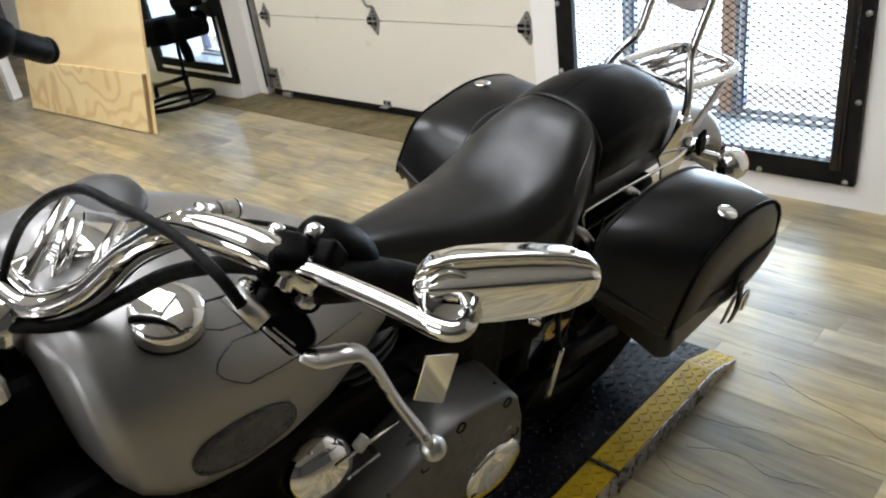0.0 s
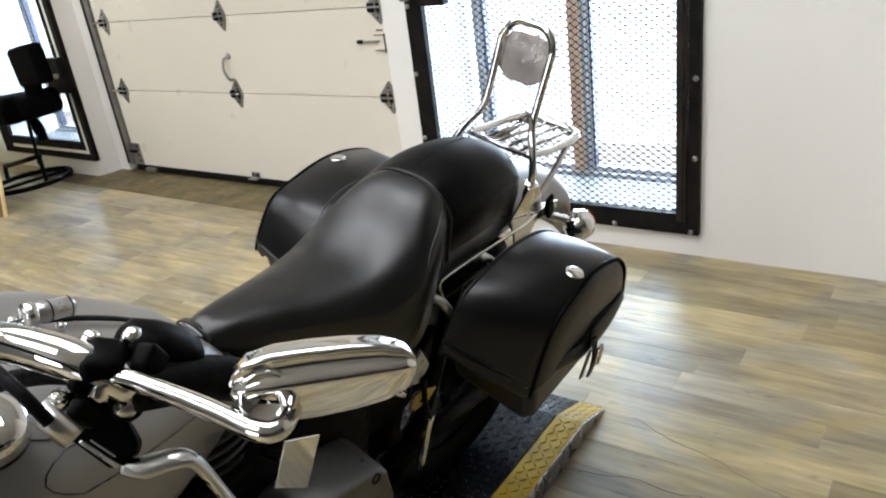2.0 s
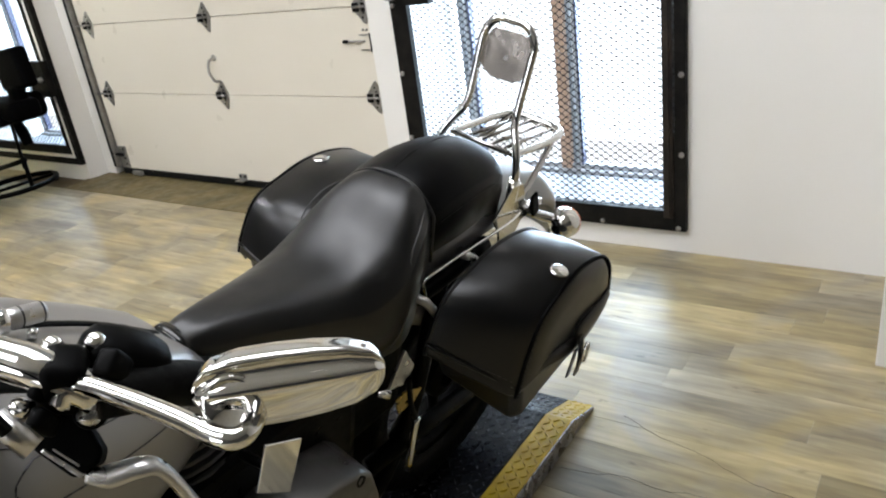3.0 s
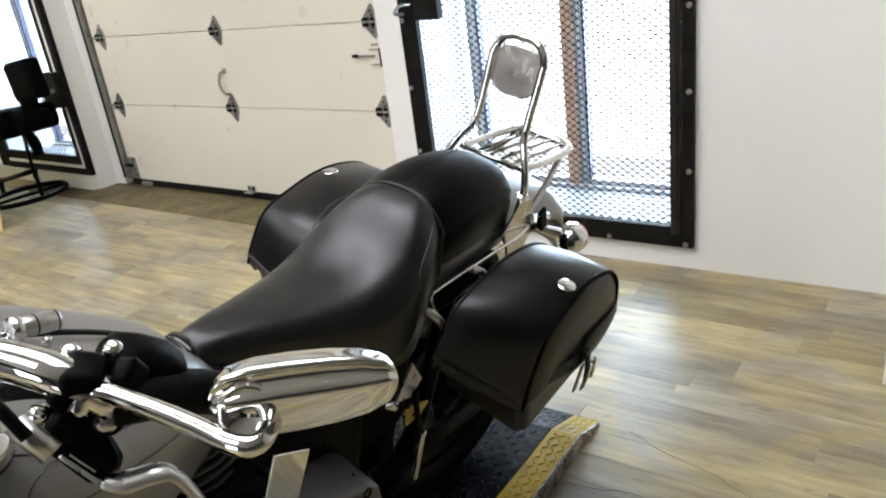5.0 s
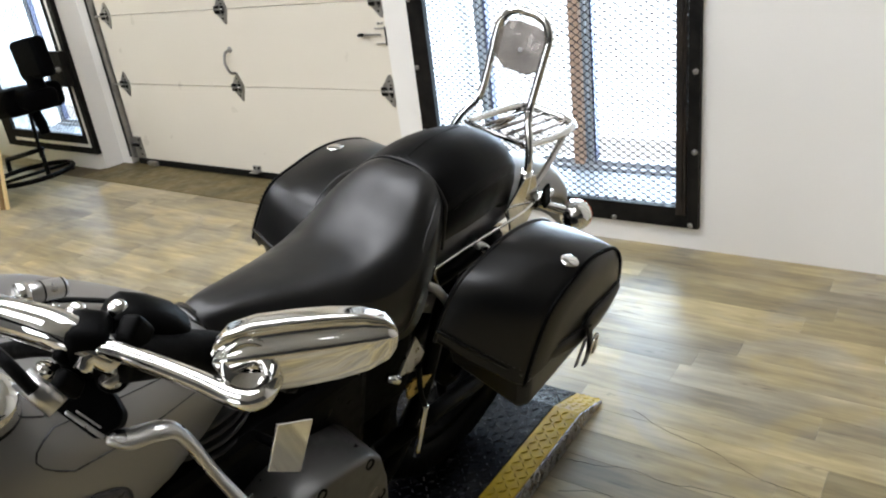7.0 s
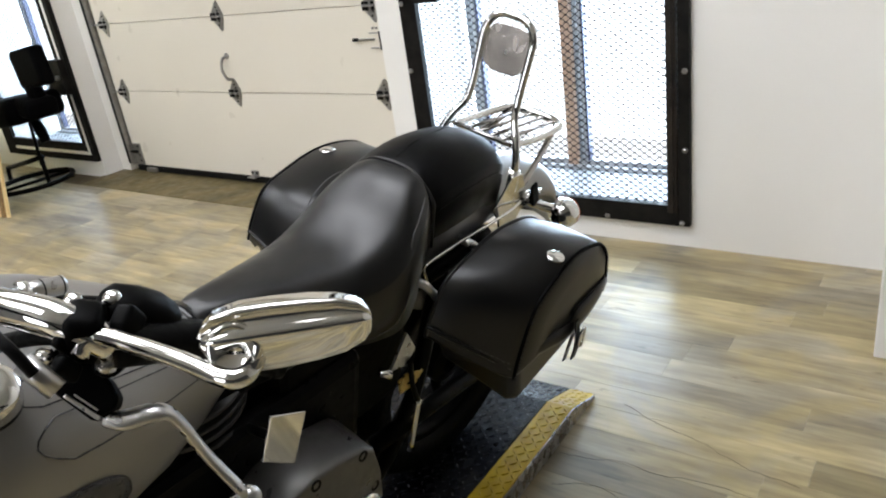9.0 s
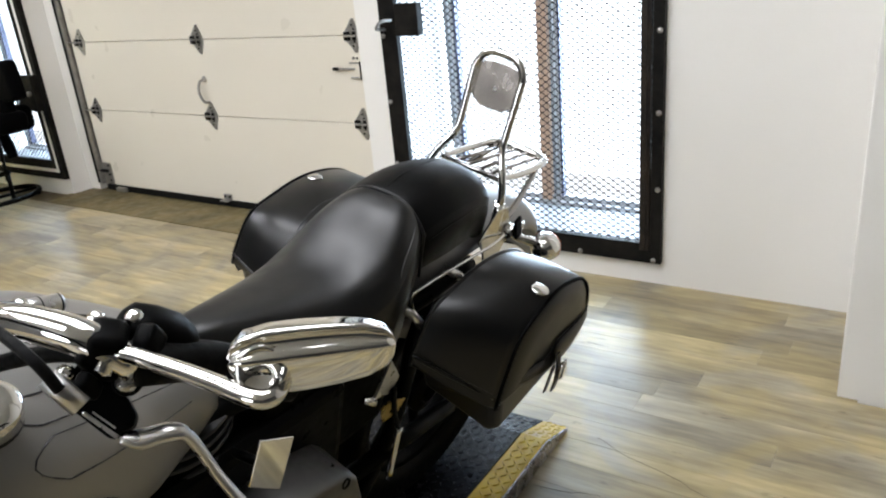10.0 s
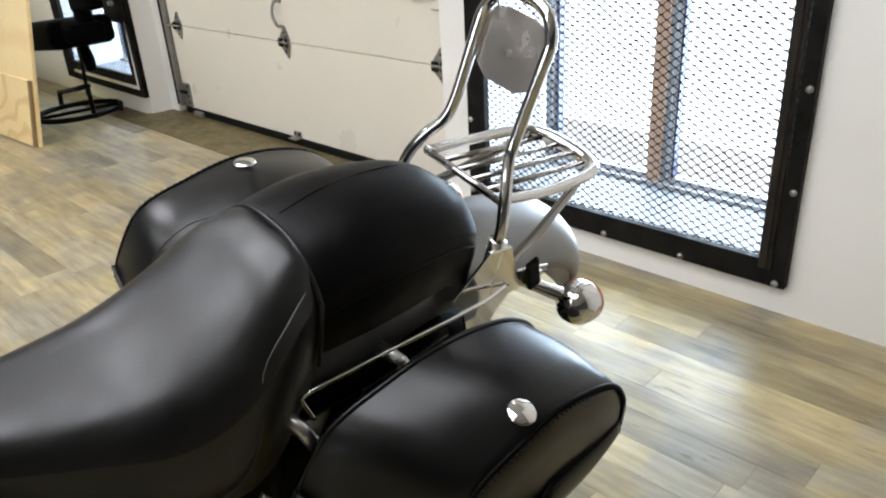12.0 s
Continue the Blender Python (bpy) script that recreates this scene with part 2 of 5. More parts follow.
M_MIRROR = material("mirror_glass", (0.85, 0.85, 0.85), 0.02, 1.0, scale=5, rough_spread=0.0)


# ---------------------------------------------------------------- mesh helpers
def part(name, bm, mat, parent=None, label="", smooth=False, bevel=0.0, segs=2, sub=0):
    """Links a bmesh as one mesh object under a thing or a part."""
    me = bpy.data.meshes.new(name)
    bmesh.ops.recalc_face_normals(bm, faces=bm.faces[:])
    bm.to_mesh(me)
    bm.free()
    me.materials.append(mat)
    if smooth:
        for p in me.polygons:
            p.use_smooth = True
    ob = new(name, me)
    if parent is not None:
        ob.parent = parent
    if label:
        ob["label"] = label
    if bevel:
        b = ob.modifiers.new("bevel", "BEVEL")
        b.width, b.segments, b.limit_method, b.angle_limit = bevel, segs, "ANGLE", radians(40)
    if sub:
        d = ob.modifiers.new("sub", "SUBSURF")
        d.levels = d.render_levels = sub
    return ob


def thing(name, label, category, m=None, group="", kind=""):
    ob = new(name)
    ob.empty_display_size = 0.1
    if m is not None:
        ob.matrix_world = m
    return tagged(ob, label, category, group, kind)


def add_box(bm, x0, x1, y0, y1, z0, z1, m=None):
    vs = [bm.verts.new(Vector((x, y, z)) if m is None else m @ Vector((x, y, z))) for x in (x0, x1) for y in (y0, y1) for z in (z0, z1)]
    for f in ((0, 1, 3, 2), (4, 6, 7, 5), (0, 4, 5, 1), (2, 3, 7, 6), (0, 2, 6, 4), (1, 5, 7, 3)):
        bm.faces.new([vs[i] for i in f])
    return bm


def box(x0, x1, y0, y1, z0, z1, m=None):
    return add_box(bmesh.new(), x0, x1, y0, y1, z0, z1, m)


def add_loft(bm, rings, cap=True, closed=True):
    vr = [[bm.verts.new(p) for p in ring] for ring in rings]
    n = len(vr[0])
    for a, b in zip(vr, vr[1:]):
        for i in range(n if closed else n - 1):
            j = (i + 1) % n
            bm.faces.new((a[i], a[j], b[j], b[i]))
    if cap and closed:
        bm.faces.new(vr[0][::-1])
        bm.faces.new(vr[-1])
    return bm


def loft(rings, cap=True, closed=True):
    return add_loft(bmesh.new(), rings, cap, closed)


def smooth_path(pts, n=8):
    """Catmull-Rom points through pts."""
    p = [Vector(q) for q in pts]
    if len(p) < 3:
        return p
    p = [2 * p[0] - p[1]] + p + [2 * p[-1] - p[-2]]
    out = []
    for i in range(1, len(p) - 2):
        a, b, c, d = p[i - 1 : i + 3]
        for k in range(n):
            t = k / n
            out.append(0.5 * ((2 * b) + (c - a) * t + (2 * a - 5 * b + 4 * c - d) * t * t + (3 * b - a - 3 * c + d) * t**3))
    return out + [p[-2]]


def tube_rings(pts, radius, sides=12, flat=1.0):
    """Rings round a path; radius a number or a list."""
    rings, prev = [], None
    n = len(pts)
    for i, p in enumerate(pts):
        d = (pts[min(i + 1, n - 1)] - pts[max(i - 1, 0)]).normalized()
        if prev is None:
            s = d.cross(Vector((0, 0, 1)))
            s = s if s.length > 1e-3 else d.cross(Vector((0, 1, 0)))
        else:
            s = prev - d * prev.dot(d)
        s.normalize()
        prev = s
        w = d.cross(s)
        r = radius[i] if isinstance(radius, (list, tuple)) else radius
        rings.append([p + s * math.cos(a) * r + w * math.sin(a) * r * flat for a in (2 * math.pi * k / sides for k in range(sides))])
    return rings


def tube(pts, radius, sides=12, n=8, flat=1.0, curved=True):
    path = smooth_path(pts, n) if curved else [Vector(p) for p in pts]
    if isinstance(radius, (list, tuple)):
        k = len(path) - 1
        m = len(radius) - 1
        radius = [radius[min(int(i * m / k), m - 1)] * (1 - (i * m / k - min(int(i * m / k), m - 1))) + radius[min(int(i * m / k) + 1, m)] * (i * m / k - min(int(i * m / k), m - 1)) for i in range(k + 1)]
    return loft(tube_rings(path, radius, sides, flat))


def lathe(profile, m=None, sides=28):
    """profile: (radius, height) along local z."""
    rings = []
    for r, h in profile:
        ring = [Vector((r * math.cos(a), r * math.sin(a), h)) for a in (2 * math.pi * k / sides for k in range(sides))]
        rings.append([m @ v for v in ring] if m is not None else ring)
    return loft(rings)


def toward(origin, direction, spin=(0, 0, 1)):
    """A pose at origin whose local z points along direction."""
    q = Vector(direction).to_track_quat("Z", "Y").to_matrix().to_4x4()
    return Matrix.Translation(origin) @ q


def plate(outline, m, depth):
    """An outline of (x, y) extruded along local z by depth."""
    bm = bmesh.new()
    lo = [bm.verts.new(m @ Vector((x, y, 0))) for x, y in outline]
    hi = [bm.verts.new(m @ Vector((x, y, depth))) for x, y in outline]
    bm.faces.new(lo[::-1])
    bm.faces.new(hi)
    n = len(lo)
    for i in range(n):
        bm.faces.new((lo[i], lo[(i + 1) % n], hi[(i + 1) % n], hi[i]))
    return bm


# ---------------------------------------------------------------- the room
WX = 2.89          # inner face of the window wall
DX = 3.05          # face of the garage door
WIN_Z0, WIN_Z1 = 0.175, 2.1
XB, YL, YR, ZC = -4.6, 9.6, -4.2, 3.1

floor = tagged(part("floor", box(XB, WX + 0.6, YR, YL, -0.12, -0.011), M_SUB), "wood-look plank floor, worn and mottled brown", "floor", kind="structure")

wall = bmesh.new()
TH = 3.34
segs = [(0.0, 0.846, 0, ZC), (0.846, 2.045, 0, WIN_Z0), (0.846, 2.045, WIN_Z1, ZC), (2.045, 2.262, 0, ZC), (2.262, 4.97, 2.44, ZC),
        (4.97, 5.09, 0, ZC), (5.09, 6.15, 0, WIN_Z0), (5.09, 6.15, WIN_Z1, ZC), (6.15, YL, 0, ZC)]
for y0, y1, z0, z1 in segs:
    add_box(wall, WX, TH, y0, y1, z0 - (0.12 if z0 == 0 else 0), z1)
tagged(part("wall_east", wall, M_WALL), "white painted wall with a garage door and two barred windows", "wall", kind="structure")
tagged(part("wall_bump", box(2.295, WX + 0.4, YR, 0.088, -0.1, ZC), M_WALL, bevel=0.006), "white boxed-out section of wall", "wall", kind="structure")
tagged(part("wall_south", box(XB, 2.3, YR - 0.2, YR, -0.1, ZC), M_BACKWALL), "plain unseen grey wall, darkened for reflections", "wall", kind="structure")
tagged(part("wall_north", box(XB, TH, YL, YL + 0.2, -0.1, ZC), M_BACKWALL), "plain unseen grey wall, darkened for reflections", "wall", kind="structure")
tagged(part("wall_west", box(XB - 0.2, XB, YR, YL, -0.1, ZC), M_BACKWALL), "plain unseen grey wall, darkened for reflections", "wall", kind="structure")
tagged(part("ceiling", box(XB, TH, YR, YL, ZC, ZC + 0.15), M_CEIL), "plain painted ceiling", "ceiling", kind="structure")
tagged(part("trim", box(2.70, 2.93, 2.25, 5.0, -0.011, 0.004), M_STRIP, bevel=0.002), "worn brown threshold strip before the garage door", "threshold", kind="structure")
tagged(part("door_sill", box(2.93, TH, 2.262, 4.97, -0.1, 0.002), M_STRIP), "worn brown floor under the garage door", "threshold", kind="structure")
tagged(part("backdrop", box(4.6, 4.62, -1.5, 9, -0.6, 4.5), M_OUT), "bright overexposed daylight outside", "backdrop", kind="structure")
tagged(part("ground", box(TH, 4.6, -1.5, 9, -0.3, -0.1), M_WALL), "pale ground outside", "ground", kind="structure")
tagged(part("door_backing", box(TH - 0.04, TH, 2.262, 4.97, 0.002, 2.44), M_DARKSTEEL), "dark back of the closed door opening", "backing", kind="structure")

for x, y in ((1.2, 4.7), (1.0, 6.0), (-0.6, 2.6), (-0.6, 4.4), (-2.2, 3.8), (-3.6, 2.8)):
    lamp = thing("ceiling_light", "round white ceiling downlight", "ceiling light", pose(x, y, ZC), "ceiling lights")
    part("trim_ring", lathe([(0.09, -0.001), (0.125, -0.001), (0.125, -0.01), (0.12, -0.016), (0.09, -0.016)], None, 28), M_WALL, lamp, smooth=True)
    part("diffuser", lathe([(0.1, -0.017), (0.1, -0.02), (0.085, -0.026)], None, 24), M_LAMP, lamp)
# unseen glowing panels, added to put broad highlights on seat and bags
for x, y, w, d in ((0.78, 1.45, 0.56, 1.45), (-1.12, 1.5, 0.5, 0.86)):
    panel = thing("sheen_panel", "unseen wide white panel added for sheen on seat and bags", "ceiling light", pose(x, y, ZC), "ceiling light panels")
    part("housing", box(-w - 0.02, w + 0.02, -d - 0.02, d + 0.02, -0.04, -0.001), M_WALL, panel, bevel=0.006)
    part("diffuser", box(-w, w, -d, d, -0.046, -0.0405), M_SHEENPANEL, panel)

# unseen glowing panes behind the camera, added for sheen on the leather bags
west_panes = thing("west_glow", "unseen glowing panes in a dark frame, added for sheen", "window", kind="structure")
for y0, y1, z0, z1 in ((0.4, 2.9, 0.62, 0.7), (0.4, 2.9, 2.3, 2.38), (0.4, 0.48, 0.7, 2.3), (2.82, 2.9, 0.7, 2.3), (1.62, 1.68, 0.7, 2.3)):
    part("window_frame", box(XB + 0.001, XB + 0.05, y0, y1, z0, z1), M_DARKSTEEL, west_panes, bevel=0.004)
for y0, y1 in ((0.48, 1.62), (1.68, 2.82)):
    part("pane", box(XB + 0.002, XB + 0.012, y0, y1, 0.7, 2.3), M_SHEENPANE, west_panes, "glowing pane added for sheen")


# ---------------------------------------------------------------- windows with steel mesh
def window(name, y0, y1, slot_side):
    """y0, y1: the outer edges of the steel frame."""
    win = thing(name, "window behind a bolted dark steel frame with expanded metal mesh", "window", kind="structure")
    fw, z0, z1 = (0.088, 0.1, 2.2) if slot_side else (0.13, 0.115, 2.2)
    xf, xb = WX - 0.03, WX - 0.001
    iy0, iy1, iz0, iz1 = y0 + fw, y1 - fw, z0 + fw, z1 - fw
    if slot_side:
        # slotted angle along one side
        part("frame", box(xf, xb, y0, y0 + 0.043, z0, z1), M_DARKSTEEL, win, bevel=0.002)
        part("frame", box(xf - 0.004, xb, y0 + 0.048, iy0, z0 + 0.055, z1), M_RUSTSTEEL, win, "brown rusted steel angle", bevel=0.002)
        part("angle_lip", box(xf - 0.012, xf - 0.0045, y0 + 0.06, y0 + 0.066, z0 + 0.06, z1), M_RUSTSTEEL, win, bevel=0.001)
        bm = bmesh.new()
        add_box(bm, xf + 0.006, xb, y0 + 0.043, y0 + 0.048, z0, z0 + 0.4)
        z = z0 + 0.413
        while z < z1:
            add_box(bm, xf + 0.006, xb, y0 + 0.043, y0 + 0.048, z, z + 0.011)
            z += 0.026
        part("frame", bm, M_RUSTSTEEL, win)
        for z in (0.22, 0.36, 0.62, 0.9, 1.2):
            part("spot_weld", box(xf - 0.008, xf - 0.0041, y0 + 0.052, y0 + 0.084, z, z + 0.03), M_RUSTSTEEL, win, "rusty weld patch", bevel=0.0018)
    else:
        # outer frame, a pale gap and the mesh panel's own frame
        part("frame", box(xf - 0.004, xb, y0, y0 + 0.05, z0, z1), M_DARKSTEEL, win, bevel=0.002)
        part("gap_strip", box(xf + 0.003, xb, y0 + 0.05, y0 + 0.088, z0 + 0.07, z1), M_WALL, win, "white strip between the frames")
        part("frame", box(xf, xb, y0 + 0.088, iy0, z0 + 0.07, z1), M_DARKSTEEL, win, bevel=0.002)
        part("gap_strip", box(xf + 0.003, xb, y0 + 0.05, iy1, z0 + 0.045, z0 + 0.07), M_WALL, win)
    part("frame", box(xf, xb, iy1, y1, z0, z1), M_DARKSTEEL, win, bevel=0.002)
    if slot_side:
        part("frame", box(xf, xb, y0 + 0.043, iy1, z0, iz0 - 0.004), M_DARKSTEEL, win, bevel=0.002)
    else:
        part("frame", box(xf - 0.004, xb, y0 + 0.05, iy1, z0, z0 + 0.045), M_DARKSTEEL, win, bevel=0.002)
        part("frame", box(xf, xb, iy0, iy1, z0 + 0.07, iz0), M_DARKSTEEL, win, bevel=0.002)
    part("frame", box(xf, xb, (y0 + 0.043) if slot_side else iy0, iy1, iz1, z1), M_DARKSTEEL, win, bevel=0.002)
    # bolts
    spots = [(y0 + 0.03 if not k else y0 + 0.016, z0 + 0.014 + k * 0.305) for k in range(7)]
    spots += [(y1 - 0.016, z0 + 0.04 + k * 0.297) for k in range(7)] + [(y0 + 0.347 + k * 0.3, z0 + 0.014) for k in range(3)]
    for y, z in spots if slot_side else ():
        part("bolt", lathe([(0.011, 0), (0.011, 0.004), (0.006, 0.008)], toward((xf, y, z), (-1, 0, 0)), 10), M_GALV, win, smooth=True)
    # expanded metal: zigzag strands that touch
    bm = bmesh.new()
    px, pz, xm, t, d, bond = 0.0205, 0.0142, WX + 0.004, 0.0015, 0.0013, 0.0032
    rows = int((iz1 - iz0 + 0.04) / pz)
    cols = int((iy1 - iy0 + 0.04) / px)
    for r in range(rows + 1):
        zc = iz0 - 0.02 + r * pz
        ring = []
        for c in range(cols + 1):
            y = iy0 - 0.02 + c * px
            z = zc + (pz * 0.5 if (c + r) % 2 else -pz * 0.5) * 0.9
            zn = zc + (pz * 0.5 if (c + 1 + r) % 2 else -pz * 0.5) * 0.9
            for dy, zz, q in ((-bond, z, 0.0025), (bond, z, 0.0025), (bond + 0.003, z + (zn - z) * 0.2, t)):
                ring.append([Vector((xm - d, y + dy, zz - q)), Vector((xm - d, y + dy, zz + q)), Vector((xm + d, y + dy, zz + q)), Vector((xm + d, y + dy, zz - q))])
        add_loft(bm, ring)
    tagged(part("mesh_panel", bm, M_MESH, win, "grey expanded metal mesh"), kind="stuff")
    # sash behind, seen through the mesh
    xs, my = TH - 0.09, y0 + 0.595
    lo, hi = max(iy0 - 0.003, y0 + 0.062), min(iy1 + 0.003, y1 - 0.06)
    part("sill", box(WX + 0.02, TH, lo, hi, WIN_Z0 - 0.01, WIN_Z0 + 0.004), M_SILL, win, "pale grey painted sill")
    part("sash", box(xs, xs + 0.05, lo, hi, WIN_Z0 + 0.004, WIN_Z0 + 0.042), M_ALU, win, bevel=0.004)
    part("sash_lip", box(xs - 0.03, xs, lo, hi, WIN_Z0 + 0.004, WIN_Z0 + 0.02), M_ALU, win, bevel=0.002)
    part("mullion", box(xs - 0.012, xs + 0.05, my + 0.056, my + 0.108, WIN_Z0 + 0.02, WIN_Z1), M_WOODPOST, win, "brown wooden mullion", bevel=0.004)
    for y, w, mat in ((my + 0.034, 0.016, M_SILL), (my + 0.012, 0.014, M_ALU), (my, 0.009, M_BLUEBAR), (hi - 0.075, 0.014, M_BLUEBAR), (hi - 0.055, 0.014, M_ALU), (hi - 0.03, 0.022, M_SILL)):
        part("rail", box(xs, xs + 0.04, y, y + w, WIN_Z0 + 0.03, WIN_Z1), mat, win, bevel=0.002)
    return win


win1 = window("window_1", 0.811, 2.104, True)
win2 = window("window_2", 4.965, 6.2, False)
lock = part("latch_box", box(WX - 0.075, WX - 0.031, 1.865, 1.985, 1.033, 1.17), M_DARKSTEEL, win1, "black steel latch box", bevel=0.004)
part("staple", tube([(WX - 0.04, 2.07, 1.06), (WX - 0.1, 2.07, 1.07), (WX - 0.1, 2.04, 1.1), (WX - 0.04, 2.03, 1.1)], 0.007, 8), M_GALV, win1, smooth=True)
lock = part("latch_box", box(WX - 0.08, WX - 0.031, 4.98, 5.18, 0.6, 0.835), M_DARKSTEEL, win2, "black steel latch box", bevel=0.004)
part("knob", lathe([(0.014, 0), (0.018, 0.012), (0.012, 0.03)], toward((WX - 0.08, 5.02, 0.72), (-1, 0, 0)), 14), M_GALV, lock, smooth=True)

# ---------------------------------------------------------------- garage door
gd = thing("garage_door", "closed cream sectional garage door with steel hinges", "garage door", kind="structure")
ys0, ys1 = 2.266, 4.80
levels = [0.045, 0.572, 1.015, 1.46, 1.905, 2.43]
for z0, z1 in zip(levels, levels[1:]):
    part("section", box(DX, DX + 0.045, ys0, ys1, z0 + 0.0015, z1 - 0.0015), M_DOOR, gd, bevel=0.004, segs=2)
part("bottom_seal", box(DX - 0.006, DX + 0.05, ys0, ys1, 0.003, 0.046), M_SEAL, gd, "black rubber bottom seal", bevel=0.008)


def hinge(y, z):
    """A folded diamond leaf with a dark knuckle beside its pin."""
    m = Matrix(((0, 0, -1, DX - 0.001), (-1, 0, 0, y), (0, 1, 0, z), (0, 0, 0, 1)))
    h = part("hinge", plate([(-0.042, 0.02), (0.008, 0.082), (0.02, 0.082), (0.05, 0.014), (0.05, -0.014), (0.026, -0.082), (0.014, -0.082), (-0.042, -0.02)], m, 0.004), M_GALV, gd, "galvanised diamond hinge")
    # left knuckle is coloured dark for the dark reflection on that half
    for a, b in ((-0.044, -0.008), (0.008, 0.028)):
        part("knuckle", box(a, b, -0.024, 0.02, 0.0042, 0.012 + 0.004 * (a < 0), m), M_DARKSTEEL, h, bevel=0.004)
    part("pin", tube([m @ Vector((-0.04, 0.0, 0.016)), m @ Vector((0.034, 0.0, 0.016))], 0.006, 10, curved=False), M_GALV, h, smooth=True)
    bm = bmesh.new()
    for a, dz in ((0.008, -0.05), (0.008, 0.05), (0.016, -0.03), (0.016, 0.03)):
        add_loft(bm, [[m @ Vector((a + 0.0045 * math.cos(b), dz + 0.0045 * math.sin(b), 0.004 + q)) for b in (k * math.pi / 4 for k in range(8))] for q in (0, 0.004)])
    part("screw_heads", bm, M_DARKSTEEL, h)


for z in (0.572, 1.015, 1.46, 1.905):
    for y in (2.425, 3.567, 4.70):
        hinge(y, z)
for y in (2.43, 4.70):
    for z in (0.572, 1.015):
        part("roller", tube([(DX - 0.02, y + (0.02 if y > 3 else -0.01), z), (DX - 0.02, y + (0.1 if y > 3 else -0.03), z)], 0.006, 8, curved=False), M_GALV, gd, smooth=True)
# track, corner bracket, pull handle, slide lock
part("track", box(DX - 0.03, DX + 0.03, 4.815, 4.86, 0.06, 2.44), M_GALV, gd, "grey steel track", bevel=0.004)
# black strip put in for the shade inside the track's channel
part("track_gap", box(DX - 0.034, DX - 0.0301, 4.828, 4.848, 0.06, 2.44), M_SEAL, gd)
bk = part("corner_bracket", box(DX - 0.008, DX - 0.002, 4.7, 4.8, 0.05, 0.205), M_GALV, gd, "galvanised corner bracket", bevel=0.003)
part("bracket_flange", box(DX - 0.04, DX - 0.009, 4.79, 4.8, 0.055, 0.2), M_GALV, bk, bevel=0.002)
part("roller_sleeve", tube([(DX - 0.025, 4.72, 0.15), (DX - 0.025, 4.815, 0.15)], 0.011, 10, curved=False), M_DARKSTEEL, bk, smooth=True)
for z in (0.08, 0.12, 0.185):
    part("bracket_screw", lathe([(0.007, 0), (0.007, 0.004), (0.003, 0.006)], toward((DX - 0.008, 4.725, z), (-1, 0, 0)), 8), M_DARKSTEEL, bk)
part("foot_block", box(DX - 0.035, DX - 0.008, 4.56, 4.66, 0.008, 0.04), M_GALV, gd, bevel=0.006)
lift = part("lift_step", box(DX - 0.004, DX - 0.001, 3.53, 3.6, 0.04, 0.085), M_GALV, gd, "small steel lift bracket", bevel=0.001)
part("step_flange", box(DX - 0.045, DX - 0.0045, 3.53, 3.6, 0.046, 0.052), M_GALV, lift, bevel=0.001)
for y in (3.545, 3.585):
    part("step_screw", lathe([(0.008, 0), (0.008, 0.005), (0.004, 0.007)], toward((DX - 0.0045, y, 0.07), (-1, 0, 0)), 8), M_DARKSTEEL, lift)
hd = part("pull_handle", tube([(DX - 0.004, 3.57, 0.785), (DX - 0.035, 3.575, 0.775), (DX - 0.045, 3.585, 0.72), (DX - 0.035, 3.57, 0.665), (DX - 0.004, 3.56, 0.652)], 0.008, 10), M_GALV, gd, smooth=True)
part("handle_foot", lathe([(0.018, 0), (0.018, 0.004), (0.01, 0.007)], toward((DX, 3.57, 0.788), (-1, 0, 0)), 12), M_GALV, hd, smooth=True)
sl = part("slide_lock", box(DX - 0.01, DX - 0.001, 2.39, 2.45, 0.805, 0.885), M_DOOR, gd, "painted slide lock plate", bevel=0.003)
for z in (0.807, 0.88):
    part("lock_rib", box(DX - 0.016, DX - 0.0095, 2.388, 2.452, z, z + 0.006), M_GALV, sl, bevel=0.001)
part("lock_rib", box(DX - 0.016, DX - 0.0095, 2.386, 2.392, 0.8, 0.89), M_DARKSTEEL, sl, bevel=0.001)
for y in (2.41, 2.432):
    part("lock_screw", lathe([(0.006, 0), (0.006, 0.008), (0.003, 0.01)], toward((DX, y, 0.905), (-1, 0, 0)), 8), M_GALV, sl)
part("bolt_bar", box(DX - 0.02, DX - 0.0105, 2.42, 2.53, 0.848, 0.858), M_GALV, sl, bevel=0.003)
part("grip", box(DX - 0.03, DX - 0.012, 2.525, 2.558, 0.846, 0.862), M_SEAL, sl, bevel=0.005)
tagged(part("jamb_trim", box(DX - 0.02, DX + 0.05, 4.862, 4.969, 0.003, 2.44), M_WALL, bevel=0.003), "white painted door jamb board", "jamb", kind="structure")

# ---------------------------------------------------------------- plywood partition and chair
ply = thing("plywood_panel", "pale pine plywood panel leaning back, its foot on the floor", "plywood panel", pose(2.108, 4.852, 0.0, 0, 10.6, 3.1))
part("sheet", box(0.0, 0.02, 0.0, 1.9, 0.002, 1.15), M_PLY, ply, bevel=0.0015)
part("lower_sheet", box(-0.0205, -0.0005, 0.035, 1.88, 0.006, 0.39), M_PLYLOW, ply, "shorter plywood board against the foot", bevel=0.0015)
part("edge_strip", box(-0.022, -0.001, 0.012, 0.034, 0.004, 0.39), M_PLYEDGE, ply, "dark raw plywood edge", bevel=0.001)

ch = thing("swivel_stool", "black padded swivel stool with a backrest and a hoop foot", "stool", pose(2.55, 5.31, 0, 0, 0, 0))


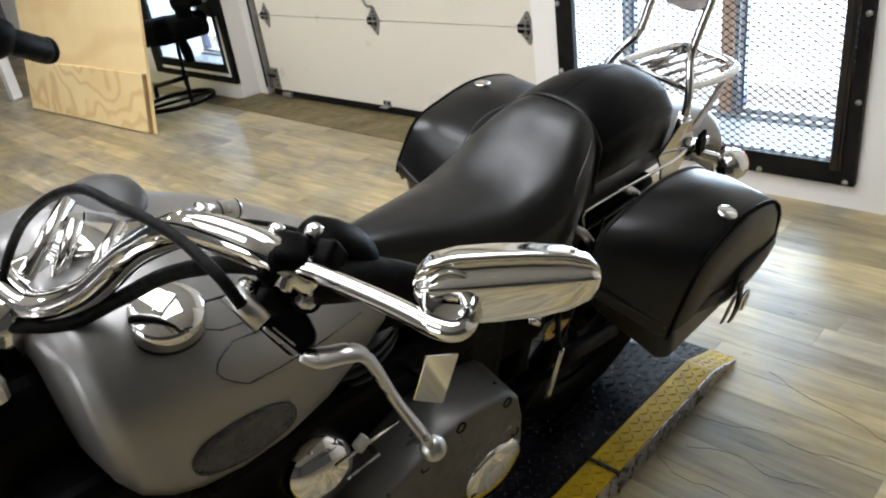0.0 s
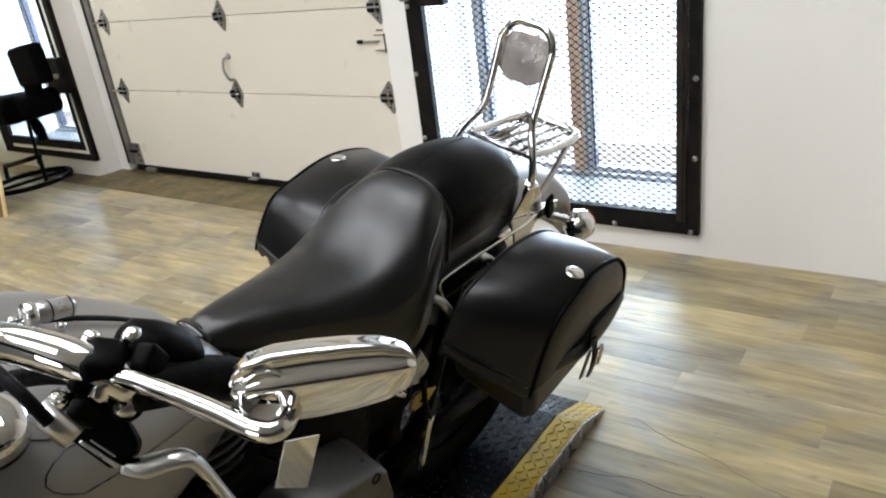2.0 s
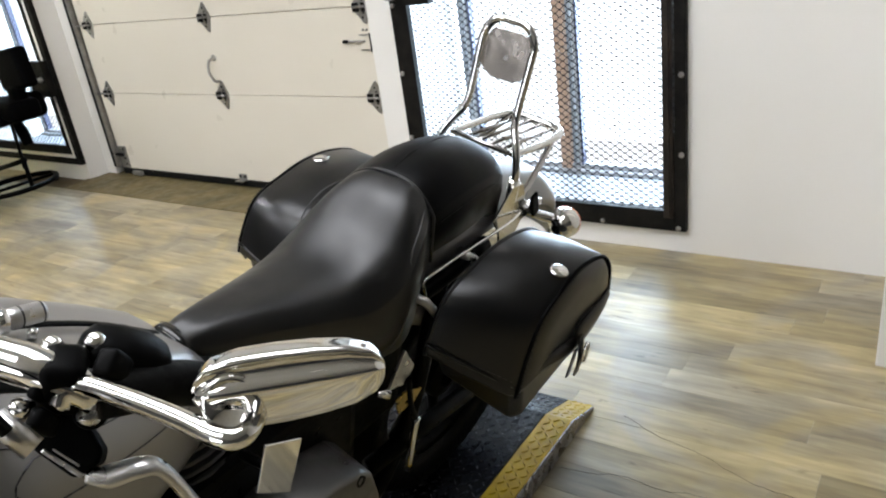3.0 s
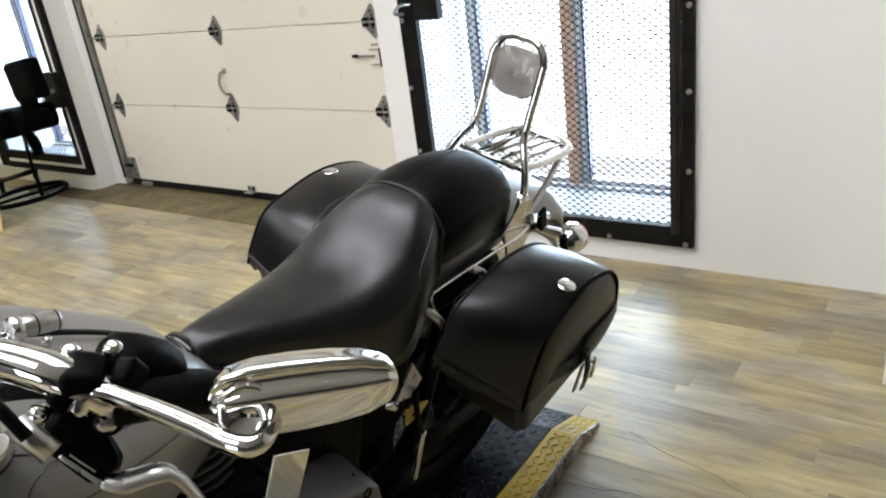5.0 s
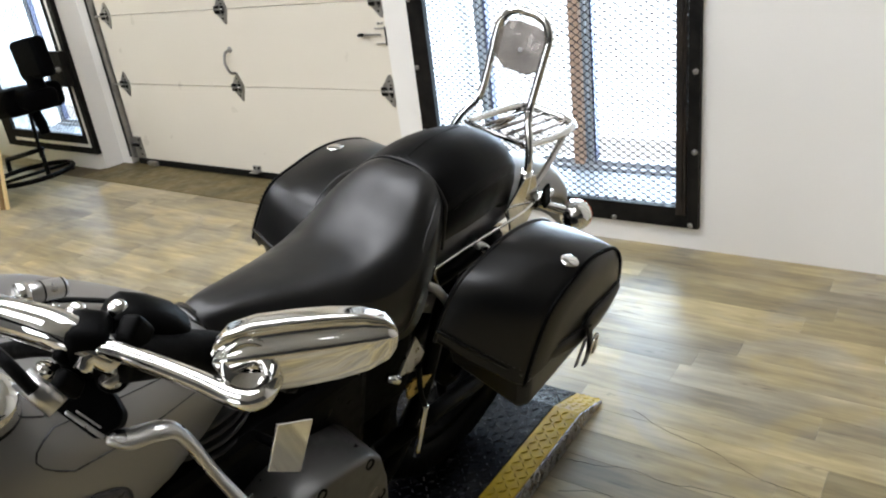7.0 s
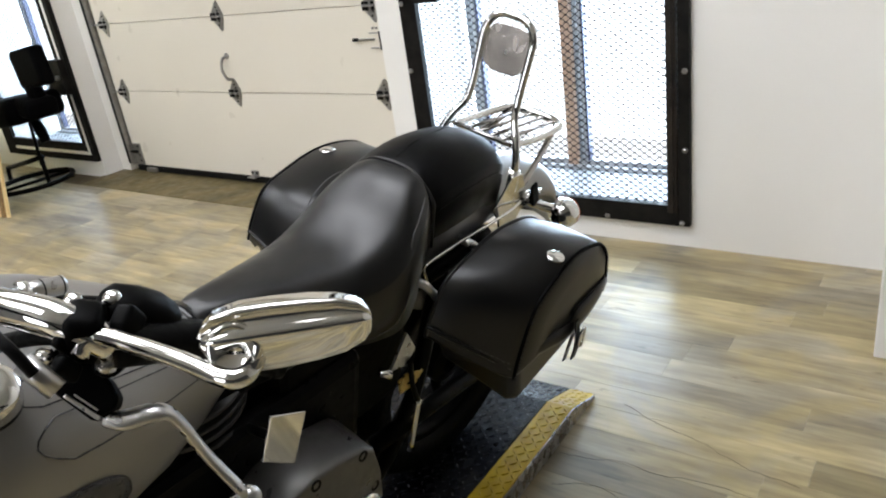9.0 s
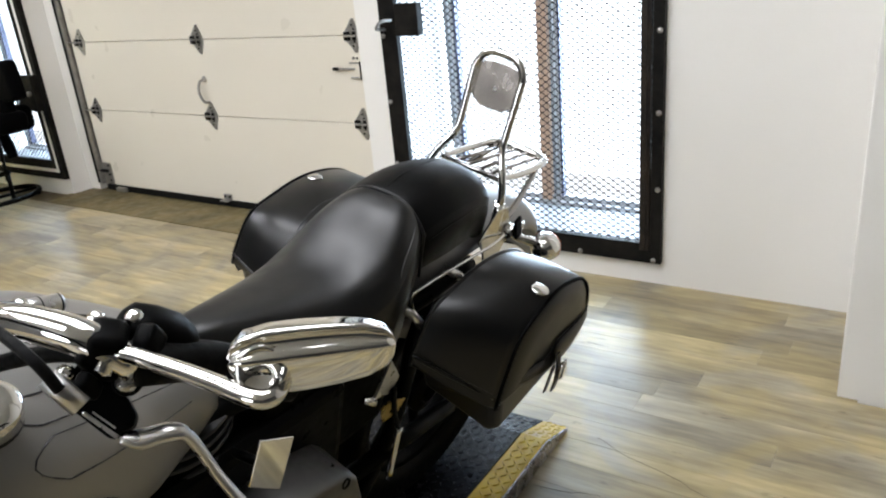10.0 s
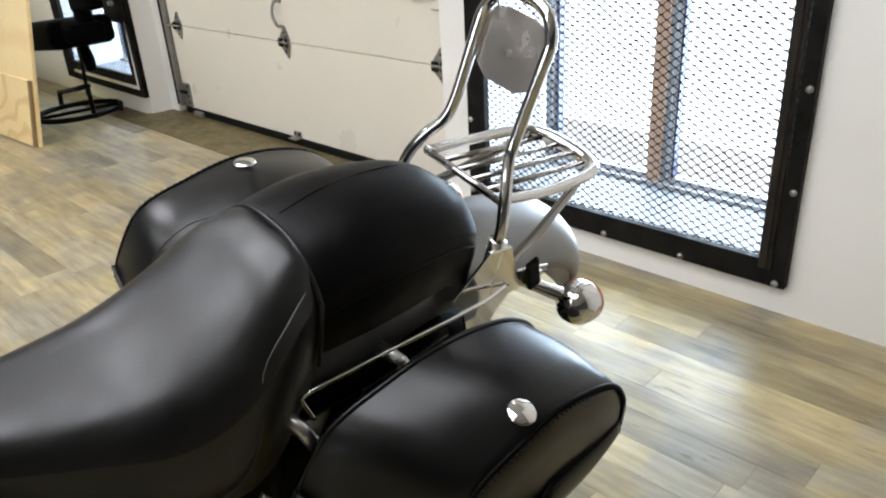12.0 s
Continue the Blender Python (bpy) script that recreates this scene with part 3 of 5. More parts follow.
def cushion(name, cx, cy, cz, sx, sy, sz, rot, parent, mat, label=""):
    m = pose(cx, cy, cz, *rot)
    return part(name, box(-sx, sx, -sy, sy, -sz, sz, m), mat, parent, label, bevel=min(sx, sy, sz) * 0.6, segs=4, smooth=True)


cushion("backrest", 0.05, -0.4, 0.835, 0.05, 0.15, 0.125, (-7, 0, 0), ch, M_CHAIR)
cushion("back_joint", 0.03, -0.38, 0.68, 0.045, 0.05, 0.06, (0, 0, 0), ch, M_CHAIR)
cushion("seat", 0.02, -0.02, 0.555, 0.2, 0.34, 0.085, (-6, 0, 0), ch, M_CHAIR)
cushion("seat_edge", 0.0, -0.37, 0.6, 0.11, 0.11, 0.06, (8, 0, 0), ch, M_CHAIR)
part("lever", tube([(0.05, -0.2, 0.5), (0.05, -0.225, 0.44), (0.05, -0.255, 0.34)], [0.03, 0.032, 0.038, 0.03], 12), M_CHAIR, ch, smooth=True)
part("post", tube([(0.05, -0.13, 0.52), (0.05, -0.11, 0.34), (0.05, -0.085, 0.16)], 0.012, 10), M_FRAME, ch, smooth=True)
hoop = [(0.27 * math.cos(a), 0.215 * math.sin(a), 0.05) for a in (k * math.pi / 14 for k in range(29))]
part("base_hoop", tube(hoop, 0.017, 10, 1, curved=False), M_FRAME, ch, smooth=True)
part("base_bar", tube([(-0.25, 0.03, 0.05), (0.25, -0.03, 0.05)], 0.012, 8, curved=False), M_FRAME, ch, smooth=True)
part("base_bar", tube([(0.05, -0.13, 0.225), (0.06, 0.16, 0.16), (0.06, 0.45, 0.1), (0.06, 0.47, 0.03)], 0.017, 8, curved=False), M_FRAME, ch, smooth=True)
part("base_bar", tube([(0.05, -0.11, 0.22), (0.06, -0.08, 0.05), (0.06, -0.08, 0.02)], 0.015, 8, curved=False), M_FRAME, ch, smooth=True)
for p in ((-0.26, 0.03), (0.26, -0.03), (0.06, -0.08), (0.06, 0.47)):
    part("glide", lathe([(0.016, 0.0), (0.018, 0.02), (0.012, 0.045)], pose(p[0], p[1], 0), 10), M_SEAL, ch, smooth=True)

post = thing("post", "white painted upright post on the floor behind the plywood", "post", pose(2.06, 7.32, 0))
part("shaft", box(-0.04, 0.04, -0.05, 0.05, 0.012, 1.1), M_WALL, post, bevel=0.004)
part("foot", box(-0.07, 0.07, -0.08, 0.08, 0.0, 0.0125), M_GALV, post, bevel=0.002)

# ---------------------------------------------------------------- diamond-plate platform
deck = thing("display_platform", "low black diamond-plate platform with a yellow edge band", "platform")
PX0, PX1, PTIP, PY0, PY1, PZ = -0.75, 1.641, 1.785, 0.753, 1.53, 0.06
BAND = 0.078


def slab(y0, y1, lift=0.0):
    """The deck's profile along x, between y0 and y1: flat, then a ramp down to the floor."""
    prof = [(PX0, 0), (PX0, PZ + lift), (PX1, PZ + lift), (PTIP, 0.012 + lift), (PTIP, 0)]
    bm = bmesh.new()
    a = [bm.verts.new((x, y0, z)) for x, z in prof]
    b = [bm.verts.new((x, y1, z)) for x, z in prof]
    bm.faces.new(a)
    bm.faces.new(b[::-1])
    for i in range(5):
        j = (i + 1) % 5
        bm.faces.new((a[i], b[i], b[j], a[j]))
    return bm


def lozenges(bm, origin, ax, ay, nrm, w, h, pitch=0.0235):
    """Rows of raised bars, alternately turned, over a w x h patch."""
    o, ax, ay, nrm = (Vector(v) for v in (origin, ax, ay, nrm))
    for i in range(int(w / pitch)):
        for j in range(int(h / pitch)):
            c = o + ax * ((i + 0.5) * pitch) + ay * ((j + 0.5) * pitch)
            d = (ax + ay).normalized() if (i + j) % 2 else (ax - ay).normalized()
            e = nrm.cross(d)
            L, W, H = 0.0112, 0.003, 0.003
            base = [c + d * L, c + e * W, c - d * L, c - e * W]
            top = [c + d * L * 0.55 + nrm * H, c + e * W * 0.45 + nrm * H, c - d * L * 0.55 + nrm * H, c - e * W * 0.45 + nrm * H]
            add_loft(bm, [base, top])


part("deck", slab(PY0 + BAND, PY1), M_DECKBLACK, deck, bevel=0.003)
part("edge_band", slab(PY0, PY0 + BAND - 0.001), M_DECKYELLOW, deck, "yellow painted edge band", bevel=0.003)
sl_dir = Vector((PTIP - PX1, 0, 0.012 - PZ)).normalized()
sl_n = Vector((-sl_dir.z, 0, sl_dir.x))
sl_len = Vector((PTIP - PX1, 0, 0.012 - PZ)).length
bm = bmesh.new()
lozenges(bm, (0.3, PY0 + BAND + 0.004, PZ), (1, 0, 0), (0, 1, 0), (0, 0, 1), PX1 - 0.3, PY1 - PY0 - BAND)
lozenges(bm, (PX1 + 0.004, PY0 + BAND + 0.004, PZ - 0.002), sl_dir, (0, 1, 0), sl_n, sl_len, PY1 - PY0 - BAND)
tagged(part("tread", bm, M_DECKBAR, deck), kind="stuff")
bm = bmesh.new()
lozenges(bm, (0.3, PY0 + 0.002, PZ), (1, 0, 0), (0, 1, 0), (0, 0, 1), PX1 - 0.3, BAND - 0.001, 0.0215)
lozenges(bm, (PX1 + 0.004, PY0 + 0.002, PZ - 0.002), sl_dir, (0, 1, 0), sl_n, sl_len, BAND - 0.001, 0.0215)
tagged(part("tread", bm, M_DECKYELLOW, deck), kind="stuff")
bm = bmesh.new()
prof = [(PX0, 0.003), (PX0, PZ - 0.004), (PX1, PZ - 0.004), (PTIP - 0.005, 0.012), (PTIP - 0.005, 0.003)]
side = part("side_plate", plate([(x, z) for x, z in prof], Matrix.Translation((0, PY0 - 0.0005, 0)) @ pose(0, 0, 0, 90, 0, 0), 0.003), M_DECKRAW, deck, "bare metal side plate")
lozenges(bm, (0.3, PY0 - 0.0035, 0.008), (1, 0, 0), (0, 0, 1), (0, -1, 0), PX1 - 0.3, PZ - 0.01, 0.0215)
tagged(part("tread", bm, M_DECKRAW, side), kind="stuff")
part("joint", box(1.170, 1.179, PY0 - 0.004, PY0 + BAND, 0.0, PZ + 0.0045), M_SEAL, deck, "dark gap between two platform sections")

# ---------------------------------------------------------------- the motorcycle
# local axes: x forward, y to its left, z up; leaning on its side stand
FWD = Vector((-0.99693, 0.07835, 0.0))
LEFT = Vector((-0.07545, -0.95999, -0.26969))
UP = Vector((-0.02113, -0.26887, 0.96295))
BASE = Vector((1.2484, 1.0494, 0.10079))
BIKE = Matrix.Translation(BASE) @ Matrix((FWD, LEFT, UP)).transposed().to_4x4()
bike = thing("motorcycle", "silver cruiser motorcycle with black leather saddlebags, leaning on its side stand", "motorcycle", BIKE)
GZ = -0.04         # ground level in the bike's own frame


SEAT_ROLL = 0.1


def seat_rings(rows, n=26, power=3.2, far=2.6, squeeze=0.84):
    """Rows of x, half width, top, crown, bottom: domed sections across the bike."""
    rings = []
    for x, w, zt, crown, zb in rows:
        ring = []
        for k in range(n + 1):
            s = -1 + 2 * k / n
            ring.append(Vector((x, w * math.sin(s * math.pi / 2) * (squeeze if s < 0 else 1.0), zt - crown * abs(math.sin(s * math.pi / 2)) ** (far if s < 0 else power))))
        h = zt - crown - zb
        ring += [Vector((x, w * 1.03, zt - crown - h * 0.35)), Vector((x, w * 0.97, zb + h * 0.15)), Vector((x, w * 0.8, zb))]
        ring += [Vector((x, -w * 0.8, zb)), Vector((x, -w * 0.97, zb + h * 0.15)), Vector((x, -w * 1.03, zt - crown - h * 0.35))]
        rings.append([Vector((p.x, p.y, p.z + SEAT_ROLL * p.y)) for p in ring])
    return rings


def spline_rows(rows, n=4):
    """Rows of numbers, smoothed along their first to last."""
    a = np.array(rows, float)
    p = np.vstack([2 * a[0] - a[1], a, 2 * a[-1] - a[-2]])
    out = []
    for i in range(1, len(p) - 2):
        for k in range(n):
            t = k / n
            out.append(0.5 * (2 * p[i] + (p[i + 1] - p[i - 1]) * t + (2 * p[i - 1] - 5 * p[i] + 4 * p[i + 1] - p[i + 2]) * t * t + (3 * p[i] - p[i - 1] - 3 * p[i + 1] + p[i + 2]) * t**3))
    return out + [a[-1]]


RIDER = [(0.575, 0.038, 0.793, 0.02, 0.76), (0.545, 0.055, 0.80, 0.03, 0.745), (0.47, 0.08, 0.797, 0.036, 0.68), (0.38, 0.116, 0.79, 0.045, 0.625),
         (0.30, 0.147, 0.795, 0.06, 0.605), (0.23, 0.154, 0.825, 0.068, 0.59), (0.175, 0.139, 0.868, 0.07, 0.605), (0.135, 0.121, 0.886, 0.062, 0.66), (0.118, 0.116, 0.886, 0.058, 0.69)]
rs = part("rider_seat", loft(seat_rings(spline_rows(RIDER), 32, 5.0)), M_VINYL, bike, "black smooth vinyl rider seat", smooth=True)
PILLION = [(0.124, 0.114, 0.88, 0.06, 0.735), (0.112, 0.12, 0.894, 0.06, 0.735), (0.04, 0.123, 0.908, 0.06, 0.735), (-0.03, 0.118, 0.905, 0.058, 0.735),
           (-0.09, 0.11, 0.892, 0.055, 0.735), (-0.135, 0.1, 0.868, 0.05, 0.71), (-0.155, 0.086, 0.842, 0.042, 0.72), (-0.164, 0.07, 0.81, 0.03, 0.735)]
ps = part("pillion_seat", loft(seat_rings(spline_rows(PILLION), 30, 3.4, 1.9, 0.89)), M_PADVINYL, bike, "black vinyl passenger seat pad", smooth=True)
split = [(0.119, 0.121 * math.sin(a) * (0.87 if a < 0 else 1.0), 0.89 - 0.06 * abs(math.sin(a)) ** (2.1 if a < 0 else 3.3) + SEAT_ROLL * 0.121 * math.sin(a)) for a in (-math.pi / 2 + k * math.pi / 24 for k in range(25))]
split = [(0.119, -0.109, 0.74)] + split + [(0.119, 0.122, 0.75)]
part("piping", tube(split, 0.003, 8, 1, curved=False), M_VINYL, ps, "black piping along the seat joint", smooth=True)
for s in (1, -1):
    far = 1.0 if s > 0 else 0.84
    welt = [(0.123, s * far * 0.103, 0.851 + 0.01 * s), (0.165, s * far * 0.128, 0.834 + 0.012 * s), (0.204, s * far * 0.1425, 0.792 + 0.014 * s), (0.216, s * far * 0.1555, 0.71 + 0.015 * s), (0.25, s * far * 0.156, 0.645 + 0.014 * s), (0.32, s * far * 0.146, 0.642 + 0.014 * s)]
    part("piping", tube(welt, 0.0012, 8, 4), M_WORN, rs, smooth=True)
    skirt = [(r[0], s * r[1] * (1.02 if s > 0 else 0.9), r[2] - r[3] - (r[2] - r[3] - r[4]) * 0.2 + SEAT_ROLL * s * r[1]) for r in PILLION[1:-1]]
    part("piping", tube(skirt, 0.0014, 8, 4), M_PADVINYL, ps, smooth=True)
crease = [(0.108, 0.016, 0.8975), (0.06, 0.012, 0.9075), (0.01, 0.008, 0.9085), (-0.045, 0.004, 0.904), (-0.08, 0.002, 0.896)]
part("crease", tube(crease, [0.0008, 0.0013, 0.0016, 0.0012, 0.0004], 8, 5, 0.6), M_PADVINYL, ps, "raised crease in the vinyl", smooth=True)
part("nose_plate", loft([[Vector((0.578 + dx, 0.04 * math.sin(a) * k, 0.775 + 0.022 * math.cos(a) * k)) for a in (j * math.pi / 10 for j in range(20))] for dx, k in ((-0.008, 1.0), (0.004, 1.0), (0.012, 0.8))]), M_GLOSS, rs, "glossy black trim at the seat's nose", smooth=True)


# saddlebags
def bag_outline(xf, xr, zt, zf, zr):
    """Side view of a lid: an arch from the front foot xf, zf over the top zt to the rear foot xr, zr."""
    L = xf - xr
    pts = [(xf, zf), (xf - 0.012 * L / 0.4, zf + 0.3 * (zt - zf)), (xf - 0.12 * L, zf + 0.72 * (zt - zf)), (xf - 0.3 * L, zt - 0.1 * (zt - zf)), (xf - 0.48 * L, zt),
           (xf - 0.66 * L, zt - 0.03 * (zt - zf)), (xf - 0.82 * L, zt - 0.16 * (zt - zr)), (xf - 0.94 * L, zt - 0.42 * (zt - zr)), (xr, zr + 0.25 * (zt - zr)), (xr, zr)]
    return smooth_path([Vector((x, 0, z)) for x, z in pts], 4)


def saddlebag(s):
    """s = 1 for the left bag, -1 for the right."""
    bag = part("saddlebag", bmesh.new(), M_LEATHER, bike)

    def ring(y, *o, foot=True):
        top = bag_outline(*o)
        low = [top[-1] + (top[0] - top[-1]) * (k / 6) for k in range(1, 6)] if foot else []
        return [Vector((p.x, s * y, p.z)) for p in top + low]

    inner, edge = (0.19, -0.225, 0.752, 0.605, 0.60), ((0.097, -0.248, 0.742, 0.53, 0.562) if s > 0 else (0.18, -0.245, 0.735, 0.58, 0.57))
    k = 0.006 if s > 0 else 0.02
    mid = tuple(a * 0.45 + b * 0.55 for a, b in zip(inner, edge))
    mid = (mid[0] + 0.012, mid[1] - 0.004, mid[2] + 0.01, mid[3], mid[4])
    near = tuple(a * 0.12 + b * 0.88 for a, b in zip(inner, edge))
    near = (near[0] + 0.006, near[1] - 0.004, near[2] + 0.004, near[3], near[4])
    panel = (edge[0] - 0.02, edge[1] + 0.017, 0.722, 0.545, 0.572)
    centre = (edge[0] - 0.06, edge[1] + 0.06, 0.69, 0.55, 0.575)
    part("lid", loft([ring(0.172, *inner), ring(0.182, *inner), ring(0.24, *mid), ring(0.312 + k, *near), ring(0.323 + k, *edge), ring(0.331 + k, *panel), ring(0.335 + k, *centre)]), M_LEATHER, bag, "black leather lid", smooth=True, bevel=0.004)

    def body(y, pts):
        return [Vector((x, s * y, z)) for x, z in pts]

    front = [(0.074, 0.442), (0.096, 0.55)] if s > 0 else [(0.14, 0.46), (0.17, 0.57)]
    part("body", loft([body(0.185, [(-0.195, 0.62), (-0.19, 0.5), (-0.15, 0.48), (0.14, 0.53), (0.178, 0.62)]), body(0.306 + k, [(-0.232, 0.6), (-0.226, 0.53), (-0.185, 0.497)] + front),
                       body(0.325 + k, [(-0.222, 0.6), (-0.216, 0.54), (-0.18, 0.508)] + [(x - 0.01, z + 0.012) for x, z in front])]), M_LEATHER, bag, bevel=0.01, segs=3)
    arch = ring(0.324 + k, *edge, foot=False)
    part("piping", tube(arch, 0.0038, 8, 1, curved=False), M_BLACK, bag, "black piping along the lid's edge", smooth=True)
    lace = bmesh.new()
    for a, b in zip(arch, arch[1:]):
        for q in (0.1, 0.6):
            p, d = a.lerp(b, q), (b - a).normalized()
            add_loft(lace, tube_rings([p + Vector((0, s * 0.0062, 0)) + d * 0.001, p + d * 0.0055 + Vector((0, -s * 0.0035, 0)) + d.cross(Vector((0, s, 0))) * 0.0045], 0.0017, 5))
    tagged(part("lacing", lace, M_SEAL, bag, "black leather lacing round the lid"), kind="stuff")
    part("piping", tube(ring(0.179, *inner, foot=False), 0.004, 8, 1, curved=False), M_LEATHER, bag, smooth=True)
    hem = [Vector((0.191, s * 0.182, 0.632)), Vector((0.5 * (0.191 + edge[0]) + 0.012, s * 0.235, 0.6)), Vector((edge[0] + 0.004, s * (0.318 + k), edge[3] + 0.028))]
    part("hem", tube(hem, 0.0035, 8, 4), M_LEATHER, bag, "stitched hem along the lid's front edge", smooth=True)
    # the skirt under the lid, stepped up behind the strap, with a dark seam along its top
    upper = smooth_path([(0.094, 0.322, 0.578), (0.02, 0.336, 0.587), (-0.07, 0.343, 0.58), (-0.083, 0.344, 0.585), (-0.093, 0.344, 0.601), (-0.14, 0.343, 0.609), (-0.19, 0.341, 0.612), (-0.237, 0.334, 0.615)], 4)
    lower = smooth_path([(0.098, 0.32, 0.546), (0.02, 0.343, 0.556), (-0.04, 0.352, 0.55), (-0.07, 0.354, 0.55), (-0.11, 0.354, 0.553), (-0.16, 0.352, 0.562), (-0.205, 0.347, 0.575), (-0.245, 0.338, 0.585)], 4)
    skirt = [[Vector((p.x, s * (p.y + dy), p.z)) for p, dy in ((a, 0.001), (a, -0.012), (b, -0.014), (b, 0.0), (a.lerp(b, 0.7), 0.0045), (a.lerp(b, 0.25), 0.0045))] for a, b in zip(upper, lower)]
    part("skirt", loft(skirt), M_LEATHER, bag, "leather skirt below the lid", smooth=True)
    part("seam", tube([Vector((p.x, s * (p.y + 0.002), p.z)) for p in upper], 0.0026, 8, 1, curved=False), M_SEAL, bag, "dark seam above the skirt", smooth=True)
    crown = toward((-0.03, s * 0.308, 0.7465), (0.02, s * 0.14, 1))
    part("concho", lathe([(0.0185, 0), (0.0185, 0.002), (0.016, 0.0035), (0.009, 0.0055), (0.001, 0.006)], crown, 24), M_CHROME, bag, "round chrome concho", smooth=True)
    # a loose buckle strap hanging from the outer face
    sx, sy, sz = (-0.078, 0.352 + k, 0.592) if s > 0 else (-0.172, 0.345, 0.53)
    st = part("strap", loft([[Vector((sx + dx - q * 0.1, s * (sy + 0.008 * math.sin(q * 25)) + dy, sz - q)) for dx, dy in ((-0.008, 0), (0.008, 0), (0.008, 0.004 * s), (-0.008, 0.004 * s))] for q in (0, 0.025, 0.05, 0.075, 0.105)]), M_LEATHER, bag, "black buckle strap")
    part("strap_tail", loft([[Vector((sx + 0.02 + dx + q * 0.25, s * (sy + 0.006) + dy, sz - 0.02 - q)) for dx, dy in ((-0.006, 0), (0.006, 0), (0.006, 0.003 * s), (-0.006, 0.003 * s))] for q in (0, 0.03, 0.06)]), M_LEATHER, st)
    part("buckle", tube([(sx - 0.014 + 0.011 * math.sin(q), s * (sy + 0.015), sz - 0.045 + 0.024 * math.cos(q)) for q in (n * math.pi / 8 for n in range(17))], 0.0032, 8, curved=False), M_CHROME, st, smooth=True)
    part("buckle_tongue", tube([(sx - 0.014, s * (sy + 0.017), sz - 0.022), (sx - 0.014, s * (sy + 0.018), sz - 0.068)], 0.0022, 6, curved=False), M_CHROME, st, smooth=True)
    # stitches along the lid's front hem
    row = smooth_path(hem, 10)
    bm = bmesh.new()
    for a, b in zip(row, row[1:]):
        d = b - a
        add_loft(bm, tube_rings([a + d * 0.2 + Vector((0.004, 0, 0.012)), a + d * 0.8 + Vector((0.004, 0, 0.012))], 0.0005, 5))
    tagged(part("stitches", bm, M_STITCH, bag, "grey stitching"), kind="stuff")
    return bag


saddlebag(1)
saddlebag(-1)

# rear fender, lit chrome tail, rack and sissy bar
fen = []
FPATH = smooth_path([(0.16, 0, 0.60), (0.11, 0, 0.70), (-0.02, 0, 0.755), (-0.17, 0, 0.77), (-0.30, 0, 0.755), (-0.40, 0, 0.725), (-0.462, 0, 0.675), (-0.482, 0, 0.61), (-0.478, 0, 0.54)], 4)
for k, c in enumerate(FPATH):
    d = (FPATH[min(k + 1, len(FPATH) - 1)] - FPATH[max(k - 1, 0)]).normalized()
    out = Vector((d.z, 0, -d.x))
    ring = [c + Vector((0, 0.1 * math.sin(b), 0)) - out * 0.085 * (1 - math.cos(b)) for b in (-1.35 + j * 2.7 / 14 for j in range(15))]
    fen.append(ring + [p - out * 0.006 + Vector((0, -p.y * 0.05, 0)) for p in ring[::-1]])
fender = part("rear_fender", loft(fen), M_PAINT, bike, "silver painted rear fender", smooth=True)
for s in (1, -1):
    part("fender_strut", plate([(-0.1, 0.735), (-0.16, 0.795), (-0.2, 0.79), (-0.225, 0.735), (-0.30, 0.715), (-0.3, 0.70), (-0.215, 0.695), (-0.185, 0.655), (-0.14, 0.655), (-0.125, 0.70)], Matrix.Translation((0, s * 0.112 + (0.004 if s > 0 else -0.001), 0)) @ pose(0, 0, 0, 90, 0, 0), 0.005), M_CHROME, fender, "chrome fender strut", bevel=0.0015)
    part("fender_rail", tube([(0.13, s * 0.13, 0.672), (0.148, s * 0.132, 0.715), (0.143, s * 0.134, 0.728), (0.1, s * 0.136, 0.733), (0.02, s * 0.136, 0.733), (-0.13, s * 0.132, 0.727), (-0.205, s * 0.118, 0.72)], 0.0033, 8), M_CHROME, fender, smooth=True)
    for x, z in ((0.165, 0.70), (0.02, 0.725)):
        part("bag_mount", tube([(x + 0.01, s * 0.12, z + 0.006), (x - 0.004, s * 0.15, z - 0.005), (x - 0.014, s * 0.17, z - 0.028)], 0.009, 10, curved=False), M_SATIN, fender, "short satin mounting tube", smooth=True)

rack = part("luggage_rack", tube([(-0.2, 0.076, 0.842), (-0.3, 0.083, 0.83), (-0.405, 0.076, 0.823), (-0.436, 0.046, 0.82), (-0.443, 0.0, 0.819),
                                  (-0.436, -0.046, 0.82), (-0.405, -0.076, 0.823), (-0.3, -0.083, 0.83), (-0.2, -0.076, 0.842)], [0.0075, 0.008, 0.0095, 0.011, 0.011, 0.011, 0.0095, 0.008, 0.0075], 12, 5), M_CHROME, bike, "chrome luggage rack", smooth=True)
for y in (-0.045, -0.015, 0.015, 0.045):
    part("slat", tube([(-0.204, y, 0.84), (-0.436 + abs(y) * 0.3, y, 0.819)], 0.0045, 10, curved=False), M_DIMCHROME, rack, smooth=True)
part("crossbar", tube([(-0.202, 0.077, 0.841), (-0.202, -0.077, 0.841)], 0.006, 10, curved=False), M_DIMCHROME, rack, smooth=True)
for s in (1, -1):
    part("rack_stay", tube([(-0.415, s * 0.062, 0.818), (-0.3, s * 0.09, 0.775), (-0.205, s * 0.108, 0.745)], 0.0075, 10), M_DIMCHROME, rack, smooth=True)

